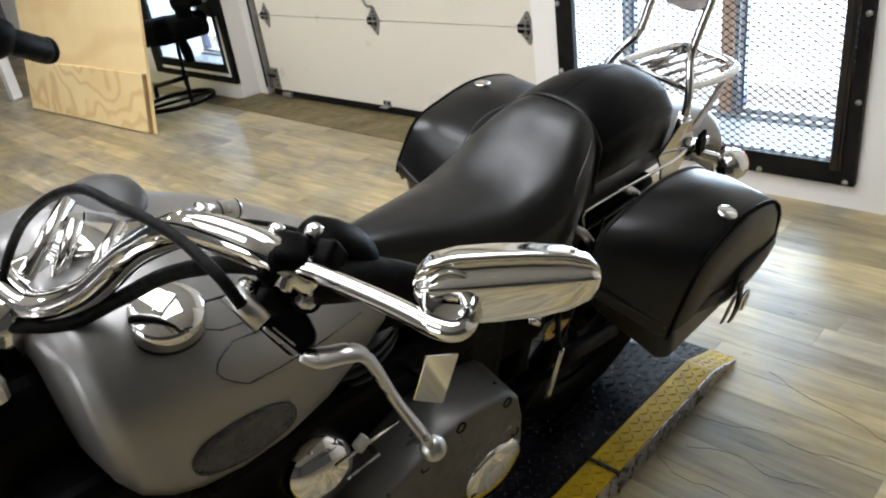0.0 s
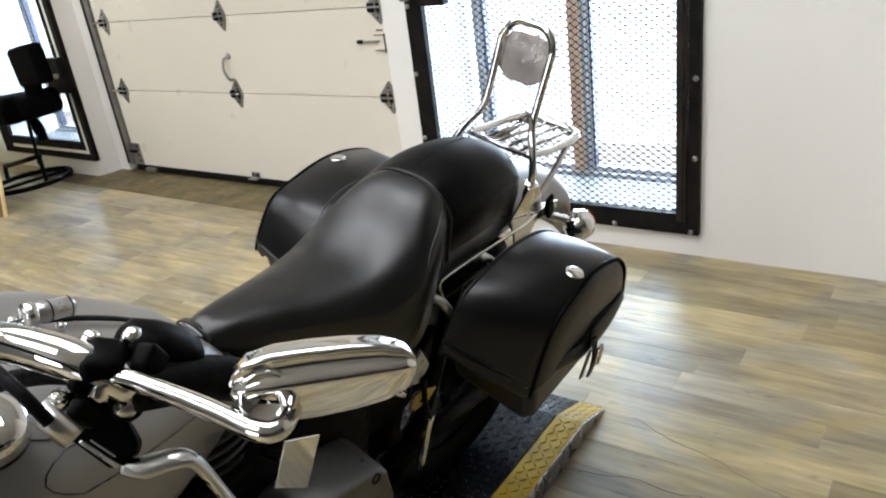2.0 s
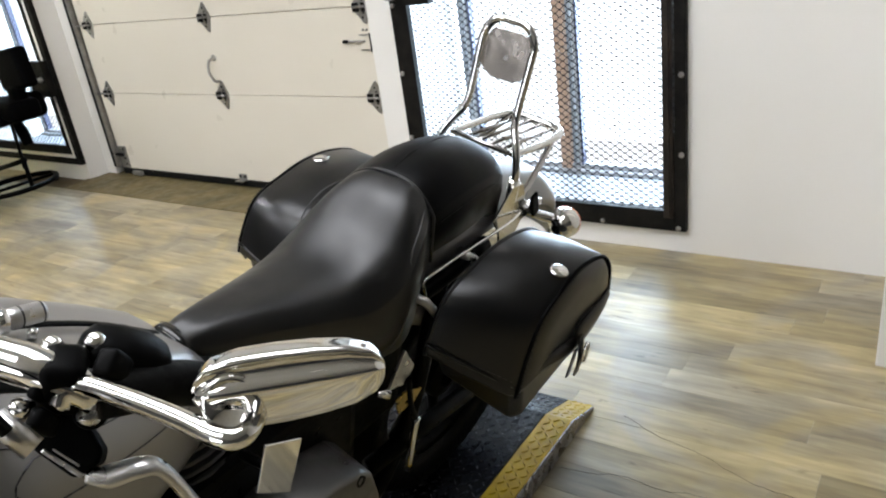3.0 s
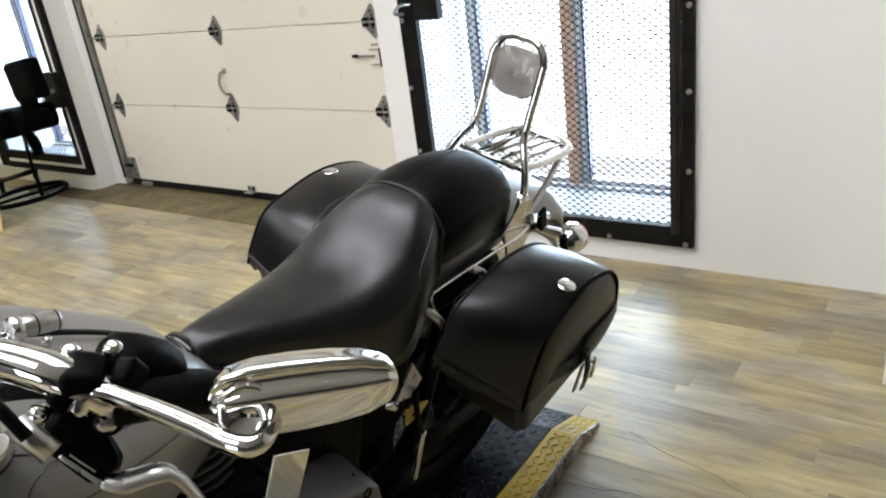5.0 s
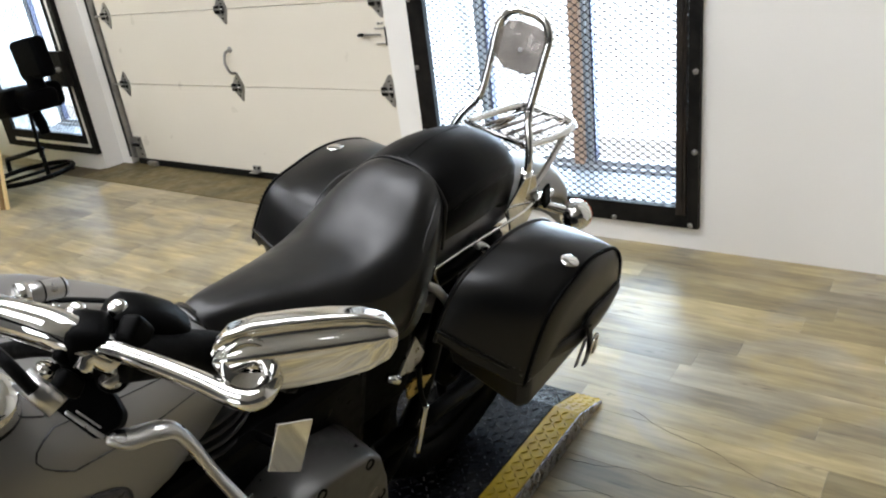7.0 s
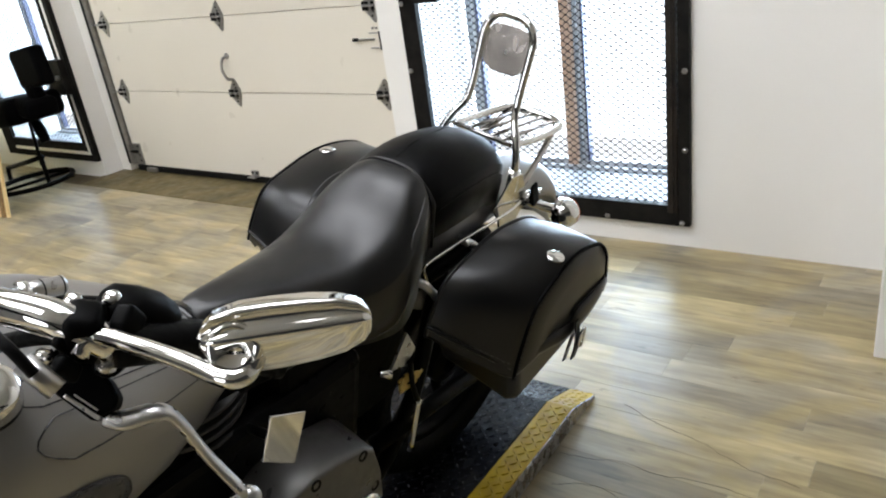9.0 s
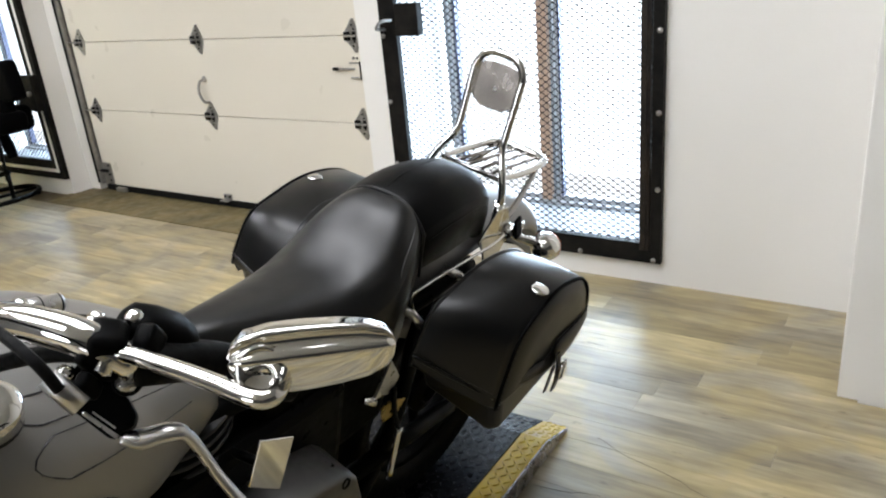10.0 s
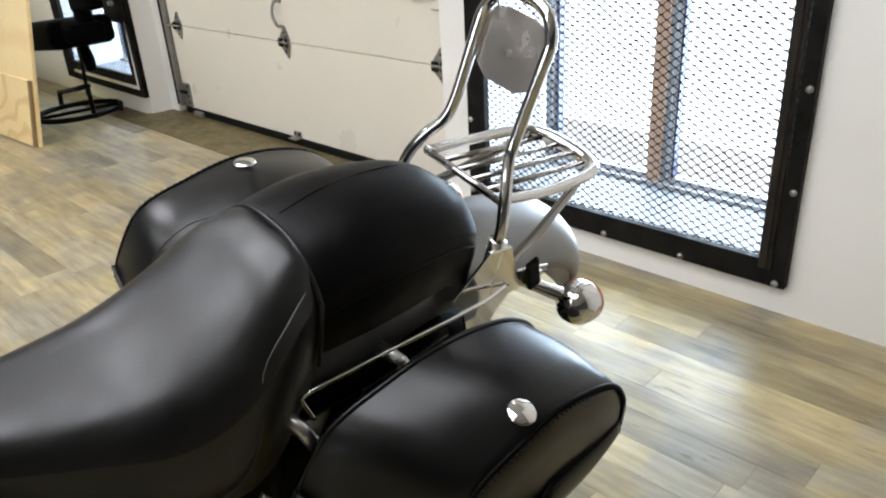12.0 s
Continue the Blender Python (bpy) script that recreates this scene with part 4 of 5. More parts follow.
half = [(-0.175, 0.104, 0.735), (-0.182, 0.104, 0.81), (-0.196, 0.088, 0.858), (-0.216, 0.066, 0.896), (-0.229, 0.061, 0.935), (-0.25, 0.062, 1.03), (-0.256, 0.06, 1.055), (-0.261, 0.046, 1.078), (-0.263, 0.024, 1.089), (-0.263, 0.0, 1.09)]
sis = part("sissy_bar", tube(half + [(x, -y, z) for x, y, z in half[-2::-1]], 0.0088, 12, 5), M_CHROME, bike, "chrome sissy bar", smooth=True)
pad = [(-0.066, -0.005), (-0.064, 0.02), (-0.045, 0.05), (-0.02, 0.055), (0.02, 0.055), (0.045, 0.05), (0.064, 0.02), (0.066, -0.005), (0.052, -0.03), (0.028, -0.045), (-0.028, -0.045), (-0.052, -0.03)]
pm = toward((-0.256, 0, 1.014), (0.965, 0, 0.2)) @ pose(0, 0, 0, 0, 0, 0)
bp = part("back_plate", plate(pad, pm, 0.004), M_BRUSHED, sis, "round polished steel back plate", bevel=0.001)
# pale disc stands in for the bright background seen through the hole
part("plate_hole", lathe([(0.005, 0), (0.005, 0.0006)], pm @ Matrix.Translation((0, 0, 0.0042)), 12), M_SATIN, bp)
for s in (1, -1):
    part("docking_post", tube([(-0.17, s * 0.104, 0.70), (-0.182, s * 0.103, 0.80)], 0.013, 12, curved=False), M_CHROME, sis, smooth=True)

# indicators
for s in (1, -1):
    stalk = part("indicator", tube([(-0.262, s * 0.098, 0.69), (-0.295, s * 0.122, 0.674), (-0.326, s * 0.15, 0.661)], [0.0085, 0.0105, 0.0115, 0.0125], 12), M_CHROME, bike, "chrome bullet indicator", smooth=True)
    part("shell", lathe([(0.002, 0.034), (0.014, 0.031), (0.026, 0.021), (0.034, 0.004), (0.0365, -0.012), (0.0365, -0.022)], toward((-0.332, s * 0.163, 0.655), (0.9, s * 0.25, 0.3)), 24), M_CHROME, stalk, smooth=True)
    part("bracket", box(-0.012, 0.012, -0.004, 0.004, -0.03, 0.03, pose(-0.262, s * 0.118, 0.715, 0, 20, 0)), M_BLACK, stalk, "black bracket", bevel=0.003)
    part("lens", lathe([(0.0355, -0.004), (0.0371, -0.001), (0.035, 0.003), (0.016, 0.012), (0.002, 0.014)], toward((-0.352, s * 0.1575, 0.6485), (-0.9, -s * 0.25, -0.3)), 20), M_AMBER, stalk, "amber lens", smooth=True)


# tank: two silver lobes and a console between them
TANK = [(0.578, 0.07, 0.785, 0.745), (0.584, 0.105, 0.795, 0.724), (0.60, 0.13, 0.815, 0.695), (0.66, 0.156, 0.86, 0.67), (0.74, 0.193, 0.91, 0.66), (0.82, 0.217, 0.946, 0.657), (0.88, 0.226, 0.966, 0.659),
        (0.93, 0.227, 0.974, 0.667), (0.965, 0.226, 0.975, 0.685), (0.995, 0.219, 0.968, 0.712), (1.012, 0.2, 0.957, 0.742), (1.023, 0.168, 0.944, 0.778), (1.029, 0.12, 0.935, 0.82)]
TANK_X = [r[0] for r in TANK]


def tank_point(x, a, lift=0.0):
    """A point of the tank's skin at x, at the angle a round it (0 is the left side, 90 degrees the top)."""
    w, zt, zb = (float(np.interp(x, TANK_X, [r[k] for r in TANK])) for k in (1, 2, 3))
    c, sn = math.cos(a), math.sin(a)
    zc = zt * 0.32 + zb * 0.68
    y = (w + lift) * math.copysign(abs(c) ** 0.72, c)
    z = zc + (zt + lift - zc if sn > 0 else zc - zb + lift) * math.copysign(abs(sn) ** 0.8, sn)
    z -= 0.018 * math.exp(-(y / 0.05) ** 2) * (1 if sn > 0 else 0) * min(1, w / 0.2)
    return Vector((x, y, z + 0.09 * y))


def tank_rings(n=56):
    xs = [r[0] for r in spline_rows([(x,) for x in TANK_X], 4)]
    return [[tank_point(x, 2 * math.pi * k / n) for k in range(n)] for x in xs]


tank = part("fuel_tank", loft(tank_rings()), M_PAINT, bike, "silver-grey painted fuel tank with dark pinstripes", smooth=True)
for lo, hi, xa, xb in ((42, 54, 0.70, 0.865), (20, 37, 0.655, 0.86)):
    loop = []
    for k in range(41):
        u = k / 40
        if u < 0.45:
            x, a = xa + (xb - xa) * u / 0.45, lo
        elif u < 0.6:
            v = (u - 0.45) / 0.15
            x, a = xb + 0.03 * math.sin(v * math.pi), lo + (hi - lo) * v
        else:
            x, a = xb - (xb - xa) * (u - 0.6) / 0.4, hi
        loop.append(tank_point(x, radians(a), 0.0006))
    part("pinstripe", tube(loop, 0.001, 6, 1, curved=False), M_PINSTRIPE, tank, "dark grey pinstripe", smooth=True)


def badge_ring(k, lift):
    return [tank_point(0.875 + 0.068 * k * math.cos(q), radians(1 + 8 * k * math.sin(q)), lift) for q in (n * math.pi / 16 for n in range(32))]


badge = badge_ring(1.0, 0.002)
part("badge", loft([badge_ring(1.0, -0.002)] + [badge_ring(k, 0.0025) for k in (1.0, 0.75, 0.5, 0.25, 0.03)]), M_BADGE, tank, "dark oval tank badge", smooth=True)
part("badge_rim", tube(badge + badge[:1], 0.0014, 6, 1, curved=False), M_PINSTRIPE, tank, smooth=True)
CAP = toward((0.914, 0.168, 0.965), (0.02, 0.2, 1))
cap = part("fuel_cap", lathe([(0.038, -0.014), (0.038, 0.003), (0.0365, 0.007), (0.033, 0.0095), (0.024, 0.0135), (0.012, 0.0165), (0.001, 0.0172)], CAP, 32), M_CHROME, tank, "round chrome fuel cap", smooth=True)
part("cap_lock", box(-0.014, 0.014, -0.006, 0.006, 0.0145, 0.0195, CAP @ pose(0, 0, 0, 0, 0, 35)), M_CHROME, cap, bevel=0.002)
# black ring coloured in for the thin shadow under the cap
part("cap_shadow_ring", lathe([(0.0375, -0.02), (0.0375, -0.011), (0.036, -0.01)], CAP, 32), M_FRAME, cap, smooth=True)
con = part("console", loft([[Vector((x, w * math.cos(a), z + 0.022 * math.sin(a))) for a in (k * math.pi / 10 for k in range(11))] + [Vector((x, -w * 0.9, z - 0.03)), Vector((x, w * 0.9, z - 0.03))]
                            for x, w, z in ((0.80, 0.02, 0.905), (0.84, 0.04, 0.925), (0.93, 0.048, 0.943), (1.0, 0.042, 0.938), (1.03, 0.03, 0.922))]), M_CHROME, tank, "chrome tank console", smooth=True)
part("tank_strap", tube([(0.6, 0.0, 0.803), (0.68, 0.0, 0.866), (0.76, 0.0, 0.912), (0.82, 0.0, 0.936)], 0.007, 10, 5, 0.35), M_BLACK, tank, "black centre strap", smooth=True)
part("speedometer", lathe([(0.045, 0), (0.045, 0.015), (0.041, 0.02), (0.001, 0.021)], toward((0.93, 0, 0.955), (-0.25, 0, 1)), 28), M_CHROME, con, smooth=True)

# ignition switch and small warning lamps at the console's rear end
switch_m = toward((0.792, 0.018, 0.947), (-1, 0.02, -0.22))
ign = part("ignition_switch", lathe([(0.012, -0.012), (0.0125, 0.012), (0.0125, 0.042), (0.0115, 0.045), (0.001, 0.045)], switch_m, 20), M_SATIN, con, "satin barrel of the ignition switch", smooth=True)
part("collar", lathe([(0.0125, -0.012), (0.0155, -0.01), (0.0155, 0.0), (0.0125, 0.003)], switch_m, 20), M_CHROME, ign, smooth=True)
for h in (0.016, 0.04):
    part("groove", lathe([(0.0126, h), (0.0129, h + 0.001), (0.0126, h + 0.002)], switch_m, 20), M_FRAME, ign, smooth=True)
for x, y, z in ((0.806, -0.012, 0.926), (0.812, 0.006, 0.932), (0.772, 0.034, 0.926)):
    part("warning_lamp", lathe([(0.006, -0.008), (0.006, 0.003), (0.004, 0.006), (0.001, 0.0065)], toward((x, y, z), (-0.3, 0.2, 1)), 12), M_CHROME, con, smooth=True)

# handlebar, controls and mirrors
BAR = [(1.035, 0.0, 0.985), (1.025, 0.04, 0.98), (1.011, 0.09, 0.975), (0.975, 0.14, 1.006), (0.941, 0.19, 1.068), (0.924, 0.25, 1.121), (0.913, 0.28, 1.137), (0.897, 0.33, 1.145), (0.885, 0.352, 1.139), (0.868, 0.373, 1.122)]
GRIP = [(0.868, 0.352, 1.122), (0.80, 0.358, 1.09), (0.745, 0.392, 1.055)]


def flip(pts, s):
    """The right-hand side sits a little lower than the left."""
    return [(x, y + 0.021, z) if s > 0 else (x + 0.17 * y, -y, z - 0.11 * y) for x, y, z in pts]


def perch_plate(outline, h0, h1, s):
    """A block on the lever perch: an outline in the perch's own plane, from height h0 to h1 over it."""
    c, e1, e2, n = Vector((0.902, 0.345, 1.09)), Vector((0.242, -0.834, 0.496)), Vector((0.884, -0.022, -0.468)), Vector((0.401, 0.551, 0.732))
    return loft([[Vector(q) for q in flip([tuple(c + e1 * a + e2 * b + n * h) for a, b in outline], s)] for h in (h0, h1)])


bar = part("handlebar", tube(flip(BAR[::-1], -1) + BAR[1:], 0.0155, 14, 5), M_CHROME, bike, "chrome swept-back handlebar", smooth=True)
for s in (1, -1):
    g = part("grip", tube(flip(GRIP, s), [0.018, 0.0185, 0.0185, 0.019], 14, 6), M_RUBBER, bar, "black rubber grip", smooth=True)
    part("grip_end", lathe([(0.0195, 0), (0.0195, 0.008), (0.012, 0.013)], toward(flip(GRIP, s)[-1], (-0.85, 0.5 * s, -0.27)), 16), M_RUBBER, g, smooth=True)
    box_m = toward(flip([(0.833, 0.33, 1.116)], s)[0], (-0.8, s * 0.35, -0.45))
    sw = part("switch_housing", loft([[box_m @ Vector((0.024 * k * math.copysign(abs(math.cos(a)) ** 0.6, math.cos(a)), 0.03 * k * math.copysign(abs(math.sin(a)) ** 0.6, math.sin(a)) - 0.004, h)) for a in (j * math.pi / 9 for j in range(18))]
                                      for h, k in ((-0.034, 0.7), (-0.026, 0.95), (-0.006, 1), (0.014, 0.92), (0.03, 0.68))]), M_BLACK, bar, "black switch housing", smooth=True, bevel=0.003)
    part("button", lathe([(0.0085, -0.002), (0.0085, 0.002), (0.006, 0.0042), (0.001, 0.0048)], toward(flip([(0.877, 0.351, 1.108)], s)[0], (0.55, 0.6 * s, 0.5)), 16), M_SATIN, sw, "round light button", smooth=True)
    part("button_boss", lathe([(0.012, -0.022), (0.012, -0.003), (0.0105, -0.001)], toward(flip([(0.877, 0.351, 1.108)], s)[0], (0.55, 0.6 * s, 0.5)), 16), M_BLACK, sw, smooth=True)
    pm = toward(flip([(0.88, 0.331, 1.132)], s)[0], (-0.75, s * 0.62, -0.2))
    perch = part("lever_perch", box(-0.019, 0.019, -0.022, 0.022, -0.016, 0.016, pm), M_BLACK, bar, "black lever perch", bevel=0.01, segs=4, smooth=True)
    pivot = perch_plate(((0.0192, 0.0078), (0.0109, 0.0105), (-0.024, 0.0085), (-0.03, -0.0093), (-0.0254, -0.018), (-0.0116, -0.0225), (0.0176, -0.0272), (0.0253, -0.0227), (0.0226, -0.0101)), -0.03, 0.0, s)
    part("pivot_block", pivot, M_BLACK, perch, bevel=0.003, segs=3)
    part("pivot_blade", perch_plate(((0.006, 0.0052), (-0.027, 0.002), (-0.027, 0.0055), (0.006, 0.0085)), -0.012, 0.0008, s), M_SATIN, perch, "satin blade in the pivot slot", bevel=0.001)
    part("pivot_blade", perch_plate(((0.001, 0.0012), (-0.021, -0.001), (-0.021, 0.0005), (0.001, 0.0027)), -0.012, 0.0006, s), M_SATIN, perch, bevel=0.0005)
    part("clamp_face", perch_plate(((0.034, -0.008), (0.018, -0.004), (0.012, -0.024), (0.026, -0.034), (0.038, -0.027)), -0.02, 0.006, s), M_BLACK, perch, bevel=0.002)
    part("stem_nut", lathe([(0.0065, -0.008), (0.0065, 0.002), (0.005, 0.004), (0.002, 0.0045)], toward(flip([(0.888, 0.343, 1.126)], s)[0], (0.5, 0.4 * s, 0.7)), 12), M_CHROME, perch, smooth=True)
    for px, py, pz in ((0.874, 0.312, 1.146), (0.85, 0.327, 1.144), (0.907, 0.318, 1.114)):
        part("clamp_screw", lathe([(0.0075, -0.006), (0.0075, 0.005), (0.0055, 0.0075), (0.001, 0.0085)], toward(flip([(px, py, pz)], s)[0], (0.4, 0.3 * s, 0.9)), 12), M_CHROME, perch, smooth=True)
    for px, py, pz, pw in ((0.853, 0.35, 1.137, 0.011), (0.873, 0.318, 1.139, 0.009), (0.905, 0.345, 1.118, 0.008), (0.886, 0.317, 1.142, 0.006), (0.896, 0.333, 1.13, 0.007)):
        part("control_knob", box(-pw, pw, -pw * 0.8, pw * 0.8, -0.012, 0.012, Matrix.Translation(flip([(px, py, pz)], s)[0]) @ pose(0, 0, 0, 15, 25, 30 * s)), M_BLACK, perch, bevel=0.0045, segs=3, smooth=True)
    lever = part("lever", tube(flip([(x + (0.1 if s < 0 else 0.0), y, z) for x, y, z in ((0.895, 0.365, 1.07), (0.883, 0.376, 1.068), (0.866, 0.388, 1.072), (0.853, 0.396, 1.063), (0.838, 0.415, 1.017), (0.824, 0.443, 0.979))], s), [0.006, 0.0105, 0.0095, 0.0075, 0.007, 0.0075], 12, 6, 0.65), M_SATIN, perch, "satin alloy lever", smooth=True)
    bm = bmesh.new()
    bmesh.ops.create_icosphere(bm, subdivisions=3, radius=0.0115, matrix=Matrix.Translation(flip([(0.822 + (0.1 if s < 0 else 0.0), 0.444, 0.973)], s)[0]))
    part("ball_end", bm, M_SATIN, lever, smooth=True)
    stem = part("mirror", tube(flip([(0.893, 0.345, 1.124), (0.886, 0.345, 1.133), (0.877, 0.352, 1.138), (0.868, 0.395, 1.146), (0.862, 0.44, 1.155), (0.858, 0.478, 1.162), (0.848, 0.487, 1.163), (0.83, 0.478, 1.16)], s), 0.0074, 12, 5), M_CHROME, bar, "chrome handlebar mirror", smooth=True)
    # teardrop shell: long axis from the stem outward
    e0, e1 = (Vector(p) for p in flip([(0.847, 0.44, 1.164), (0.757, 0.522, 1.182)], s))
    ax = (e1 - e0).normalized()
    nm = Vector((0.62, s * 0.62, 0.48))
    nm = (nm - ax * nm.dot(ax)).normalized()
    upv = nm.cross(ax) * (1 if nm.cross(ax).z > 0 else -1)
    L = (e1 - e0).length
    rings = []
    for q, hw in ((0.0, 0.008), (0.03, 0.016), (0.1, 0.0235), (0.25, 0.027), (0.45, 0.027), (0.65, 0.0255), (0.82, 0.0225), (0.94, 0.0165), (0.985, 0.010), (1.0, 0.004)):
        c = e0 + ax * L * q
        ring = []
        for k in range(40):
            a = 2 * math.pi * k / 40
            h, d = math.sin(a), math.cos(a)
            crest = 0.18                                    # the ridge between the upper and the lower facet
            u = (h - crest) / (1 - crest)                   # a shallow groove runs above the ridge, up to the rim
            deep = (1 - 0.24 * math.sin(math.pi * min(u / 0.78, 1.0)) - 0.1 * u - 2.4 * max(0.0, u - 0.78)) if h > crest else (1 - ((crest - h) / (1 + crest)) ** 1.3 * 0.92)
            deep *= min(1.0, (1 - abs(h)) * 6) ** 0.5
            ring.append(c + upv * h * hw + nm * (deep * 0.024 * (hw / 0.027) ** 0.5 if d > 1e-6 else d * 0.006))
        rings.append(ring)
    shell = part("shell", loft(rings), M_CHROME, stem, smooth=True)
    bm = bmesh.new()
    bmesh.ops.create_icosphere(bm, subdivisions=3, radius=0.0085, matrix=Matrix.Translation(flip([(0.828, 0.474, 1.164)], s)[0]))
    part("ball_joint", bm, M_CHROME, stem, smooth=True)
    boss = Matrix.Translation(e0 + ax * L * 0.2 + nm * 0.017 - upv * 0.004) @ nm.to_track_quat("Z", "Y").to_matrix().to_4x4()
    part("joint_boss", lathe([(0.0195, -0.008), (0.0195, 0.0005), (0.0175, 0.003), (0.0145, 0.003), (0.0125, -0.001)], boss, 28), M_CHROME, stem, "round chrome boss at the joint", smooth=True)
    part("glass", loft([[c - nm * 0.0062 + ax * (L * 0.43 * k * math.cos(a)) + upv * (0.0225 * k * math.sin(a)) for a in (j * math.pi / 14 for j in range(28))] for c, k in ((e0 + ax * L * 0.5, 1.0), (e0 + ax * L * 0.5 - nm * 0.0015, 0.98))]), M_MIRROR, stem, "mirror glass")
    part("riser", tube(flip([(1.05, 0.045, 0.90), (1.03, 0.045, 0.98)], s), [0.017, 0.017, 0.019], 14, 4), M_CHROME, bar, smooth=True)
cable = [(0.932, 0.378, 1.138), (0.939, 0.359, 1.16), (0.942, 0.3, 1.16), (0.955, 0.232, 1.153), (0.965, 0.173, 1.139), (0.987, 0.113, 1.094), (1.008, 0.063, 1.029), (1.05, 0.04, 0.93)]
part("clutch_cable", tube(cable, 0.0045, 10, 8), M_RUBBER, bar, "black clutch cable", smooth=True)
part("cable_sleeve", tube([(0.922, 0.385, 1.12), (0.932, 0.362, 1.14)], 0.0085, 10, curved=False), M_SATIN, bar, smooth=True)
part("wiring", tube([(0.87, 0.345, 1.11), (0.894, 0.3, 1.105), (0.92, 0.22, 1.055), (0.955, 0.16, 1.0), (0.996, 0.12, 0.965), (1.05, 0.06, 0.95)], 0.008, 8), M_RUBBER, bar, smooth=True)

for p, q in (((1.003, 0.05, 0.982), (0.932, 0.0, 1.018)), ((0.978, 0.05, 0.961), (0.935, 0.02, 1.004)), ((0.95, 0.08, 0.975), (0.894, 0.03, 0.984))):
    part("clamp_rod", tube([p, q], 0.0085, 12, curved=False), M_CHROME, bar, smooth=True)
part("instrument_housing", lathe([(0.05, -0.03), (0.055, -0.005), (0.05, 0.006), (0.03, 0.014), (0.001, 0.017)], toward((0.88, -0.08, 0.945), (0.1, 0.1, 1)), 28), M_DOME, bar, "dark grey domed instrument housing", smooth=True)

# engine, covers and pegs seen on the left side
eng = part("engine", box(0.3, 0.95, -0.14, 0.13, 0.2, 0.62), M_FRAME, bike, "black engine block", bevel=0.03, segs=3)
for c in (0.62, 0.84):
    cyl = part("cylinder", lathe([(0.09, 0.0), (0.09, 0.18), (0.07, 0.2)], pose(c, 0, 0.5), 24), M_FRAME, eng, "black finned cylinder", smooth=False)
    for k in range(8):
        z = 0.52 + k * 0.022
        part("fin", lathe([(0.118, z), (0.12, z + 0.002), (0.12, z + 0.007), (0.118, z + 0.009)], pose(c, 0.0, 0), 28), M_FIN, cyl)
case = [(0.345, 0.34), (0.356, 0.42), (0.376, 0.485), (0.404, 0.513), (0.468, 0.53), (0.523, 0.536), (0.57, 0.527), (0.636, 0.49), (0.74, 0.455), (0.825, 0.4), (0.85, 0.34), (0.84, 0.27), (0.76, 0.2), (0.55, 0.18), (0.42, 0.22), (0.36, 0.27)]
side_m = Matrix.Translation((0, 0.13, 0)) @ Matrix(((1, 0, 0, 0), (0, 0, 1, 0), (0, 1, 0, 0), (0, 0, 0, 1)))
mid_x, mid_z = 0.59, 0.35
cover = part("primary_cover", loft([[Vector((mid_x + (x - mid_x) * k, y, mid_z + (z - mid_z) * k)) for x, z in case] for y, k in ((0.11, 1.02), (0.212, 1.0), (0.222, 0.997), (0.227, 0.985), (0.2285, 0.965), (0.23, 0.9), (0.233, 0.6), (0.234, 0.2), (0.234, 0.02))]),
             M_COVER, eng, "grey primary drive cover", smooth=True)
for x, z in ((0.411, 0.499), (0.522, 0.522), (0.597, 0.485), (0.8, 0.385), (0.375, 0.39), (0.45, 0.24)):
    part("cover_bolt", lathe([(0.011, 0), (0.011, 0.004), (0.007, 0.0042), (0.006, 0.001)], toward((x, 0.2265, z), (0, 1, 0.12)), 12), M_FRAME, cover)
part("clutch_cover", lathe([(0.07, 0), (0.07, 0.008), (0.063, 0.014), (0.03, 0.018), (0.001, 0.018)], toward((0.427, 0.228, 0.325), (0, 1, 0)), 32), M_CHROME, cover, "round chrome inspection cover", smooth=True)
part("horn_cover", lathe([(0.062, -0.08), (0.062, 0.01), (0.056, 0.03), (0.04, 0.045), (0.01, 0.05)], toward((0.74, 0.13, 0.52), (0.15, 1, 0.35)), 28), M_CHROME, eng, "domed chrome horn cover", smooth=True)
part("side_plate", plate([(0.585, 0.711), (0.518, 0.672), (0.544, 0.574), (0.606, 0.63)], side_m @ Matrix.Translation((0, 0, 0.07)), 0.006), M_CHROME, eng, "chrome side plate", bevel=0.002)
part("plate_arm", tube([(0.56, 0.1, 0.6), (0.565, 0.2, 0.64)], 0.008, 8, curved=False), M_FRAME, eng, smooth=True)
part("chrome_rod", tube([(0.745, 0.2, 0.592), (0.631, 0.2, 0.599)], 0.0035, 8, curved=False), M_CHROME, eng, smooth=True)
part("chrome_rod", tube([(0.725, 0.2, 0.542), (0.666, 0.2, 0.55)], 0.002, 8, curved=False), M_SATIN, eng, smooth=True)
part("rod_end", box(-0.012, 0.012, -0.008, 0.008, -0.01, 0.01, pose(0.7, 0.2, 0.605, 0, 20, 10)), M_SATIN, eng, bevel=0.004)
part("battery_box", box(0.15, 0.5, -0.11, 0.11, 0.4, 0.71), M_BLACK, bike, "black side cover", bevel=0.03, segs=3)
peg = part("footpeg", tube([(0.17, 0.16, 0.415), (0.176, 0.16, 0.36), (0.183, 0.16, 0.276)], [0.0075, 0.008, 0.0075], 10, 4), M_CHROME, bike, "chrome folding passenger peg", smooth=True)
part("peg_bracket", plate([(0.153, 0.482), (0.177, 0.459), (0.223, 0.463), (0.229, 0.5), (0.206, 0.506)], side_m @ Matrix.Translation((0, 0, 0.02)), 0.005), M_BRASS, peg, "brass-coloured bracket", bevel=0.001)
